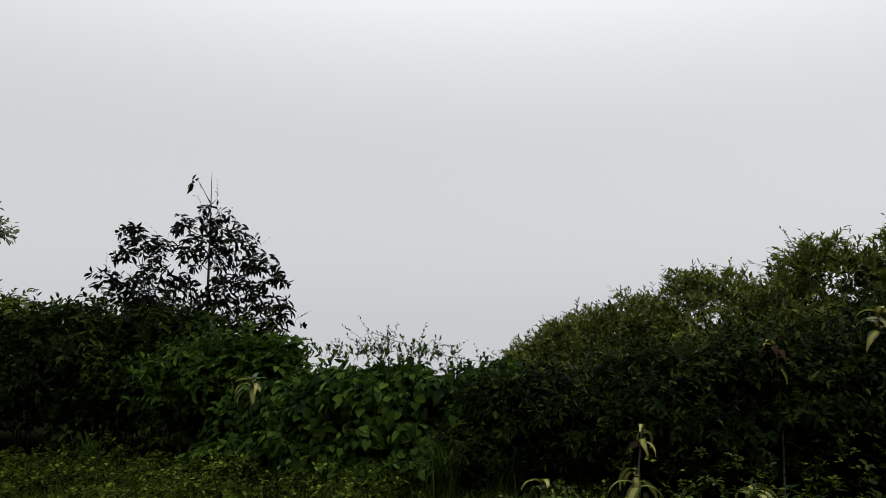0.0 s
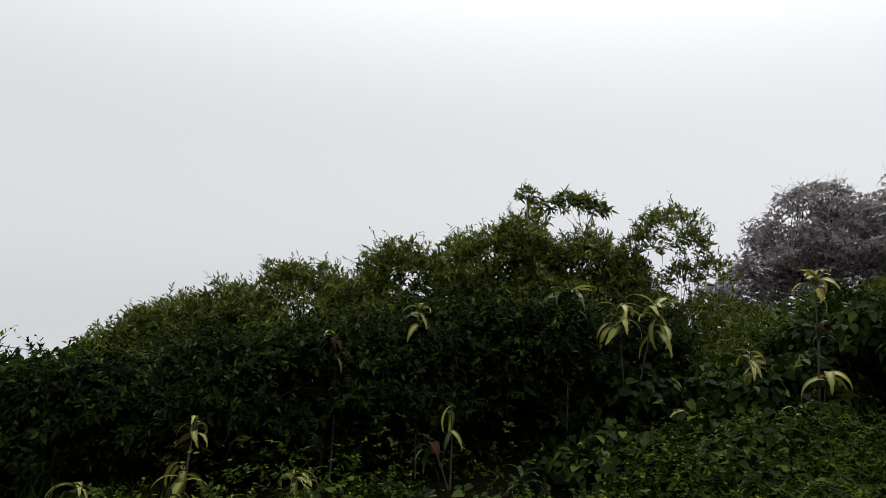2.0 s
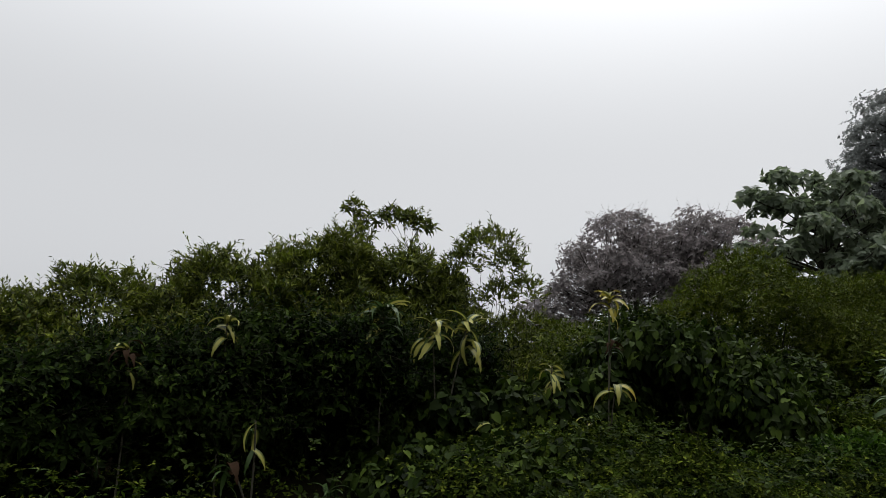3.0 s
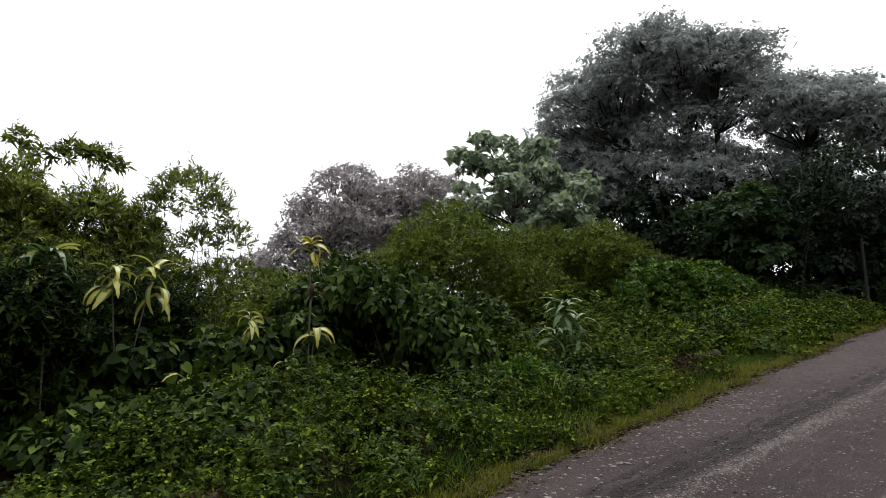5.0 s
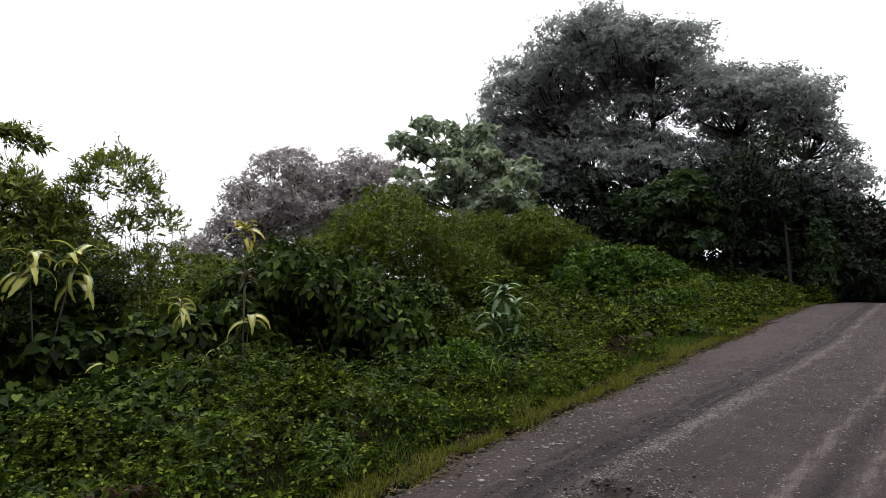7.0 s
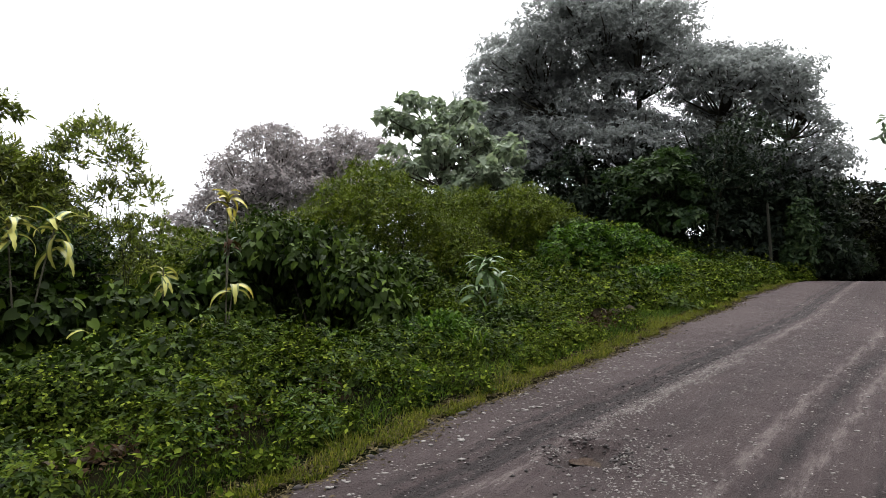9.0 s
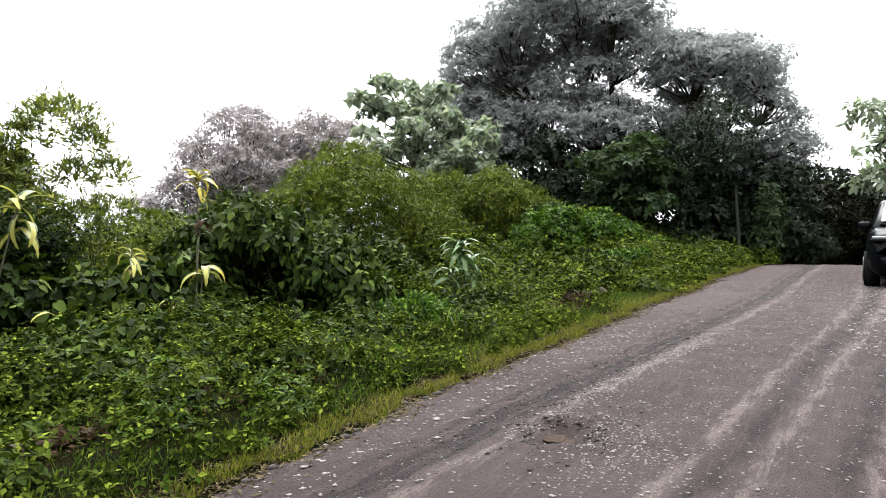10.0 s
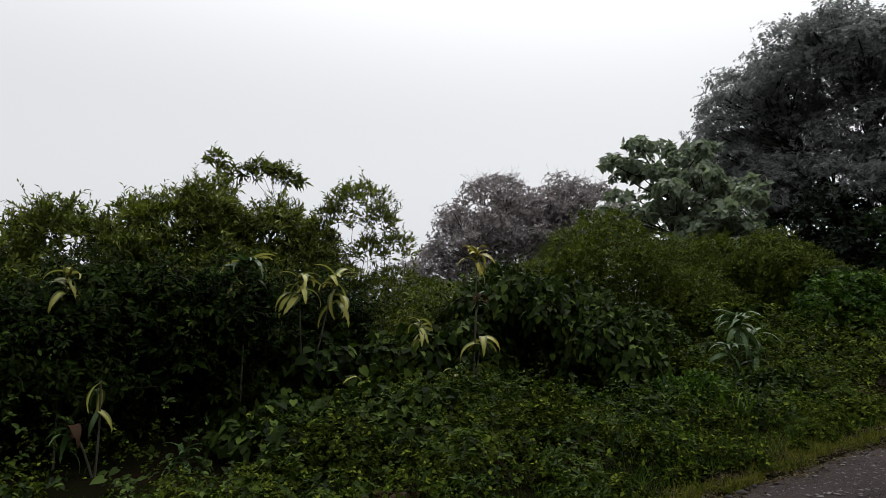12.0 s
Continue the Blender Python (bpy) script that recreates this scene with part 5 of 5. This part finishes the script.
# ---------------------------------------------------------------- dracaenas in the hedge
def strap(length, width, a0, a1, segs=9):
    """An arching strap leaf: it leaves the stem at a0 degrees above level and ends at a1."""
    V, T = [], []
    p = np.zeros(2)
    for i in range(segs + 1):
        t = i / segs
        a = radians(a0 + (a1 - a0) * t ** 0.8)
        if i:
            p = p + length / segs * np.array([math.cos(a), math.sin(a)])
        w = width * 0.5 * (0.35 + 0.65 * math.sin(math.pi * min(t * 1.15 + 0.12, 1.0)) ** 0.7) if t < 0.97 else 0.002
        nz = np.array([-math.sin(a), math.cos(a)]) * w * 0.22
        V += [(p[0] + nz[0], -w, p[1] + nz[1]), (p[0], 0, p[1]), (p[0] + nz[0], w, p[1] + nz[1])]
        if i:
            b = 3 * (i - 1)
            T += [(b, b + 3, b + 1), (b + 1, b + 3, b + 4), (b + 1, b + 4, b + 2), (b + 2, b + 4, b + 5)]
    me = mesh_np("strap_leaf", V, T)
    for q in me.polygons:
        q.use_smooth = True
    return me


STRAPS = {}
for key, mat in (("striped", STRIPED), ("golden", GOLDEN), ("green", GREENSTRAP), ("dry", DEADLEAF)):
    STRAPS[key] = []
    for a0, a1, ln in ((78, -25, 0.30), (62, -70, 0.36), (45, -95, 0.37), (-20, -98, 0.32)):
        me = strap(ln * 1.08, 0.062 if key == "green" else 0.10, a0, a1)
        me.materials.append(mat)
        STRAPS[key].append(me)


def dracaena(s, n, heads, label, seed, group="striped dracaenas in the hedge"):
    """heads: (ds, dn, height, leaf scale, {kind: leaves}, share of drooping leaves)."""
    rng = np.random.default_rng(seed)
    ob = thing("dracaena", place(s, n), label, "plant", group)
    for ds, dn, h, scale, kinds, droop in heads:
        path = bezier((0, 0, -0.05), (ds * 0.3 + rng.normal(0, 0.03), dn * 0.3, h * 0.5), (ds, dn, h), 8)
        part("stem", mesh_np("stem", *tube_arrays([path], [np.linspace(0.010, 0.008, 8)], 7)), PALEBARK, ob)
        a = rng.uniform(0, 6.28)
        for kind, cnt in kinds.items():
            for i in range(cnt):
                a += 2.4 + rng.normal(0, 0.25)
                u = rng.random()
                shape = 3 if u < droop * 0.4 else 2 if u < droop * 0.75 else 1 if u < 0.5 + droop / 2 else 0
                leaf = part("leaf", STRAPS[kind][shape], None, ob)
                k = scale * rng.uniform(0.8, 1.12)
                leaf.matrix_basis = pose(ds, dn, h - rng.uniform(0, 0.07) * (1 + shape), rng.normal(0, 20), rng.normal(0, 8), math.degrees(a)) @ Matrix.Diagonal((k, k, k, 1))
    return ob


dracaena(-0.37, 6.00, [(0.05, 0.1, 0.79, 0.55, {"striped": 7, "dry": 4}, 0.7), (0.0, -0.08, 0.46, 0.8, {"striped": 8}, 1.0)], "low striped dracaena with drooping yellow-centred leaves", 801)
dracaena(-1.17, 5.95, [(0.0, 0, 0.36, 0.7, {"striped": 5, "green": 3}, 0.8)], "small striped dracaena low in the hedge", 802)
dracaena(0.52, 5.85, [(0.0, 0, 0.36, 0.72, {"striped": 6}, 1.0)], "short striped dracaena with hanging leaves", 803)
dracaena(1.87, 6.10, [(0.0, 0, 0.78, 0.75, {"striped": 3, "green": 2}, 1.0), (-0.2, -0.1, 0.45, 0.75, {"green": 4, "dry": 2}, 0.9)], "sparse dracaena with single hanging striped leaves", 804)
dracaena(1.64, 6.62, [(0.0, 0, 1.66, 0.72, {"striped": 11}, 0.55)], "slender dracaena with a pale tuft on a bare cane", 805)
dracaena(0.82, 6.62, [(0.0, 0, 1.47, 0.6, {"dry": 8, "striped": 4}, 0.9)], "slender dracaena with a withered drooping head", 806)
dracaena(3.25, 6.77, [(0.0, 0, 1.73, 1.05, {"green": 20, "striped": 5}, 0.4)], "green dracaena crown above the hedge", 807)
dracaena(3.93, 6.72, [(-0.12, 0, 1.58, 0.95, {"striped": 14}, 0.55), (0.30, -0.03, 1.60, 1.0, {"striped": 15}, 0.55)], "tall striped dracaena with two drooping crowns", 808)
dracaena(4.40, 6.35, [(0.0, 0, 0.50, 0.8, {"striped": 3, "green": 2}, 0.9)], "small dracaena with hanging pale leaves", 809)
dracaena(5.32, 6.62, [(0.0, 0, 1.06, 0.72, {"striped": 9}, 0.7)], "striped dracaena with drooping crown in the vines", 810)
dracaena(5.98, 6.40, [(0.0, 0, 1.86, 0.8, {"golden": 14}, 0.35), (0.02, -0.02, 1.35, 0.5, {"dry": 9, "green": 8}, 0.8), (0.06, -0.05, 0.84, 0.95, {"golden": 2, "striped": 3}, 1.0)], "tall golden-crowned dracaena with withered leaves along its cane", 811)
dracaena(5.60, 6.30, [(0.0, 0, 0.52, 0.6, {"green": 6, "striped": 3}, 0.5)], "small dracaena among the vines", 812)
dracaena(2.5, 5.9, [(0.0, 0, 0.16, 0.75, {"green": 14}, 0.2)], "low green strap-leaved rosette on the verge", 813)
dracaena(7.4, 7.2, [(0.0, 0, 1.32, 0.6, {"green": 8, "striped": 2}, 0.6)], "dracaena crown in the vine mound", 814)
dracaena(10.0, 5.35, [(0.0, 0, 0.84, 1.3, {"green": 26}, 0.3), (0.26, -0.05, 0.60, 1.2, {"green": 14}, 0.7), (-0.26, 0.0, 0.46, 1.2, {"green": 14}, 0.7), (0.05, -0.25, 0.34, 1.1, {"green": 12}, 0.8)], "big green dracaena clump on the verge", 815)
dracaena(-5.50, 7.75, [(0.0, 0, 1.22, 0.95, {"striped": 10, "green": 8}, 0.5)], "yellowish dracaena crown in the hedge", 816)


# ---------------------------------------------------------------- dead wood and litter on the verge
def log(s, n, length, rad, turn, label, h=0.12):
    rng = np.random.default_rng(int(abs(s) * 100))
    m = 12
    path = np.stack([np.linspace(-length / 2, length / 2, m), 0.03 * np.sin(np.linspace(0, 4, m)), 0.02 * np.cos(np.linspace(0, 5, m))], 1)
    V, T = tube_arrays([path], [rad * (1 + 0.18 * rng.normal(size=m))], 9)
    V = V * np.array([1, 1, 0.75]) + rng.normal(0, rad * 0.06, V.shape)
    for base in (0, (m - 1) * 9):
        T = np.concatenate([T, np.array([(base, base + i, base + i + 1) for i in range(1, 8)])])
    ob = part("rotten_log", mesh_np("rotten_log", V, T), ROTTEN)
    ob.matrix_world = place(s, n, h, turn)
    return tagged(ob, label, "log", "rotten logs on the verge")


log(10.85, 3.58, 1.4, 0.085, 3, "rotten brown log lying in the verge plants", 0.09)
log(9.5, 3.6, 0.6, 0.05, 14, "broken end of a rotten brown log", 0.09)
log(3.2, 3.98, 0.5, 0.04, 8, "half-buried rotten log with peeling bark", 0.06)


def litter(s, n, half, count, seed, label):
    rng = np.random.default_rng(seed)
    p, q = rng.normal(0, half, count), rng.normal(0, half * 0.5, count)
    P = np.stack([p, q, 0.06 + 0.14 * np.exp(-(p / half) ** 2 - (q / half * 2) ** 2) * rng.random(count)], 1)
    D, U = rng.normal(size=P.shape) * np.array([1, 1, 0.5]) + np.array([0, 0, -0.3]), np.array([0, -0.3, 1]) + rng.normal(size=P.shape) * 0.5
    L = rng.uniform(0.03, 0.09, count)
    ob = part("dead_leaf_heap", mesh_np("dead_leaf_heap", *leaf_arrays("lance", P, D, U, L, L * 0.35)), DEADLEAF)
    ob.matrix_world = place(s, n)
    return tagged(ob, label, "leaf litter", "dead leaf heaps", "stuff")


litter(5.2, 3.97, 0.16, 200, 841, "heap of dry brown leaves on the verge")
litter(4.2, 3.95, 0.17, 200, 842, "brown dead leaves among the verge plants")
litter(10.2, 3.55, 0.6, 900, 843, "brown dead fern fronds along a rotten log")
litter(3.2, 3.9, 0.25, 240, 844, "brown dead leaves round a half-buried log")


# ---------------------------------------------------------------- pole and wires
pole = thing("utility_pole", place(24.2, 3.45), "weathered grey wooden utility pole at the road's edge", "pole")
part("shaft", mesh_np("shaft", *tube_arrays([bezier((0, 0, -0.3), (-0.05, 0.1, 1.4), (-0.1, 0.15, 2.3), 8)], [np.linspace(0.05, 0.04, 8)], 12)), POLEWOOD, pole)


def barbed_wire(a, b, n, ha, hb):
    """A slack wire between two stems of the hedge, with twisted barbs on it."""
    m = 24
    t = np.linspace(0, 1, m)
    z0 = float(lay(a, n))
    path = np.stack([(b - a) * t, 0 * t, ha + (hb - ha) * t - 0.10 * np.sin(np.pi * t) + np.array([float(lay(a + (b - a) * q, n)) for q in t]) - z0], 1)
    ob = thing("barbed_wire", place(a, n), "rusty slack barbed wire strung through the hedge", "wire")
    part("strand", mesh_np("strand", *tube_arrays([path], [np.full(m, 0.004)], 5)), WIRE, ob)
    for i in range(2, m, 3):
        x, y, z = path[i]
        barb = [[(x - 0.012, y, z - 0.03), (x, y, z), (x + 0.012, y, z + 0.03)], [(x, y - 0.02, z + 0.02), (x, y, z), (x, y + 0.02, z - 0.02)]]
        part("barb", mesh_np("barb", *tube_arrays(barb, np.array([[0.002, 0.007, 0.002]] * 2), 4)), WIRE, ob)


barbed_wire(-3.96, -1.82, 8.25, 1.81, 1.27)


# ---------------------------------------------------------------- the car
def box_bm(x0, x1, y0, y1, z0, z1, bevel=0.02, seg=2):
    bm = bmesh.new()
    bmesh.ops.create_cube(bm, size=1.0)
    for v in bm.verts:
        v.co = ((x0 + x1) / 2 + v.co.x * (x1 - x0), (y0 + y1) / 2 + v.co.y * (y1 - y0), (z0 + z1) / 2 + v.co.z * (z1 - z0))
    if bevel:
        bmesh.ops.bevel(bm, geom=bm.edges[:], offset=bevel, segments=seg, affect="EDGES", profile=0.6)
    return bm


def loft(stations):
    """stations: (x, half outline [(y, z)...] from the bottom centre to the top centre); mirrored and skinned."""
    bm = bmesh.new()
    rings = []
    for x, half in stations:
        ring = [(y, z) for y, z in half] + [(-y, z) for y, z in reversed(half) if y > 1e-4]
        rings.append([bm.verts.new((x, y, z)) for y, z in ring])
    for a, b in zip(rings, rings[1:]):
        for i in range(len(a)):
            j = (i + 1) % len(a)
            bm.faces.new((a[i], b[i], b[j], a[j]))
    bm.faces.new(rings[0])
    bm.faces.new(list(reversed(rings[-1])))
    bmesh.ops.recalc_face_normals(bm, faces=bm.faces[:])
    return bm


def car():
    ob = thing("car", place(14.35, -0.91), "black sport utility car parked facing down the road", "car")
    body = []
    for x, w, zb, zh in ((0.0, 0.62, 0.42, 0.78), (0.06, 0.78, 0.30, 0.90), (0.25, 0.88, 0.24, 1.00), (0.6, 0.92, 0.22, 1.05), (1.15, 0.93, 0.22, 1.10), (1.6, 0.93, 0.22, 1.12), (3.0, 0.93, 0.22, 1.12), (3.9, 0.92, 0.24, 1.12), (4.25, 0.86, 0.32, 1.08), (4.38, 0.72, 0.45, 0.95)):
        body.append((x, [(0.0, zb), (w * 0.85, zb), (w * 0.98, zb + 0.12), (w, zb + 0.32), (w * 0.985, zh - 0.22), (w * 0.94, zh - 0.06), (w * 0.84, zh - 0.005), (w * 0.45, zh + 0.025), (0.0, zh + 0.03)]))
    part("body", loft(body), PAINT, ob)
    cabin = []
    for x, w, zt, zb in ((1.10, 0.74, 1.13, 1.08), (1.45, 0.76, 1.36, 1.08), (1.85, 0.72, 1.60, 1.08), (2.3, 0.70, 1.67, 1.08), (3.2, 0.70, 1.66, 1.08), (3.8, 0.68, 1.58, 1.08), (4.15, 0.66, 1.20, 1.08)):
        cabin.append((x, [(0.0, zb), (0.86, zb), (0.80, zb + (zt - zb) * 0.45), (w, zt - 0.05), (w * 0.92, zt - 0.01), (w * 0.5, zt + 0.015), (0.0, zt + 0.02)]))
    part("cabin", loft(cabin), PAINT, ob)
    bm = bmesh.new()
    q = [bm.verts.new(c) for c in ((1.17, -0.70, 1.17), (1.17, 0.70, 1.17), (1.45, 0.66, 1.385), (1.80, 0.61, 1.59), (1.80, -0.61, 1.59), (1.45, -0.66, 1.385))]
    bm.faces.new((q[0], q[1], q[2], q[5]))
    bm.faces.new((q[5], q[2], q[3], q[4]))
    bmesh.ops.solidify(bm, geom=bm.faces[:], thickness=0.012)
    bmesh.ops.translate(bm, verts=bm.verts[:], vec=(-0.035, 0, 0.03))
    part("windscreen", bm, WINDGLASS, ob, "sky-reflecting windscreen")
    part("hood_strip", box_bm(1.08, 1.14, -0.72, 0.72, 1.125, 1.155, 0.01), TRIMBLACK, ob)
    for side in (1, -1):
        bm = bmesh.new()
        q = [bm.verts.new(c) for c in ((1.62, side * 0.835, 1.16), (3.85, side * 0.835, 1.16), (3.6, side * 0.735, 1.52), (1.98, side * 0.735, 1.54))]
        bm.faces.new(q)
        bmesh.ops.solidify(bm, geom=bm.faces[:], thickness=0.01)
        part("side_window", bm, WINDGLASS, ob)
        m = part("mirror", box_bm(1.42, 1.56, side * 0.95 - 0.10, side * 0.95 + 0.10, 1.07, 1.21, 0.05, 3), PAINT, ob)
        part("mirror_foot", box_bm(1.46, 1.54, side * 0.85 - 0.06, side * 0.85 + 0.06, 1.07, 1.12, 0.01), TRIMBLACK, m)
        lamp = part("headlight", box_bm(-0.005, 0.30, side * 0.69 - 0.15, side * 0.69 + 0.15, 0.85, 0.91, 0.025, 3), LAMPGLASS, ob)
        part("lamp_surround", box_bm(0.0, 0.25, side * 0.68 - 0.19, side * 0.68 + 0.19, 0.82, 0.855, 0.01), TRIMBLACK, lamp)
        part("fog_lamp", box_bm(0.02, 0.12, side * 0.62 - 0.10, side * 0.62 + 0.10, 0.47, 0.55, 0.03, 3), TRIMBLACK, ob)
        for x in (0.82, 3.5):
            bm = bmesh.new()
            bmesh.ops.create_cone(bm, cap_ends=True, segments=32, radius1=0.35, radius2=0.35, depth=0.24)
            bmesh.ops.bevel(bm, geom=[e for e in bm.edges if len(e.link_faces) == 2 and abs(e.verts[0].co.z - e.verts[1].co.z) < 1e-5], offset=0.04, segments=3, affect="EDGES")
            bmesh.ops.rotate(bm, verts=bm.verts[:], cent=(0, 0, 0), matrix=Matrix.Rotation(radians(90), 3, "X"))
            bmesh.ops.translate(bm, verts=bm.verts[:], vec=(x, side * 0.83, 0.345))
            wheel = part("tyre", bm, RUBBER, ob)
            bm = bmesh.new()
            bmesh.ops.create_cone(bm, cap_ends=True, segments=24, radius1=0.24, radius2=0.20, depth=0.03)
            bmesh.ops.rotate(bm, verts=bm.verts[:], cent=(0, 0, 0), matrix=Matrix.Rotation(radians(-90 * side), 3, "X"))
            bmesh.ops.translate(bm, verts=bm.verts[:], vec=(x, side * 0.955, 0.345))
            part("rim", bm, ALLOY, wheel)
    grille = part("grille", box_bm(-0.02, 0.05, -0.45, 0.45, 0.62, 0.82, 0.03), TRIMBLACK, ob)
    for z in (0.66, 0.72, 0.78):
        part("grille_bar", box_bm(-0.035, -0.015, -0.42, 0.42, z - 0.012, z + 0.012, 0.005), CHROME, grille)
    part("bumper", box_bm(-0.05, 0.1, -0.70, 0.70, 0.40, 0.56, 0.05, 3), PAINT, ob)
    part("air_intake", box_bm(-0.02, 0.1, -0.55, 0.55, 0.26, 0.38, 0.03), TRIMBLACK, ob)
    part("number_plate", box_bm(-0.065, -0.045, -0.17, 0.17, 0.43, 0.54, 0.005), PLATE, ob)


car()
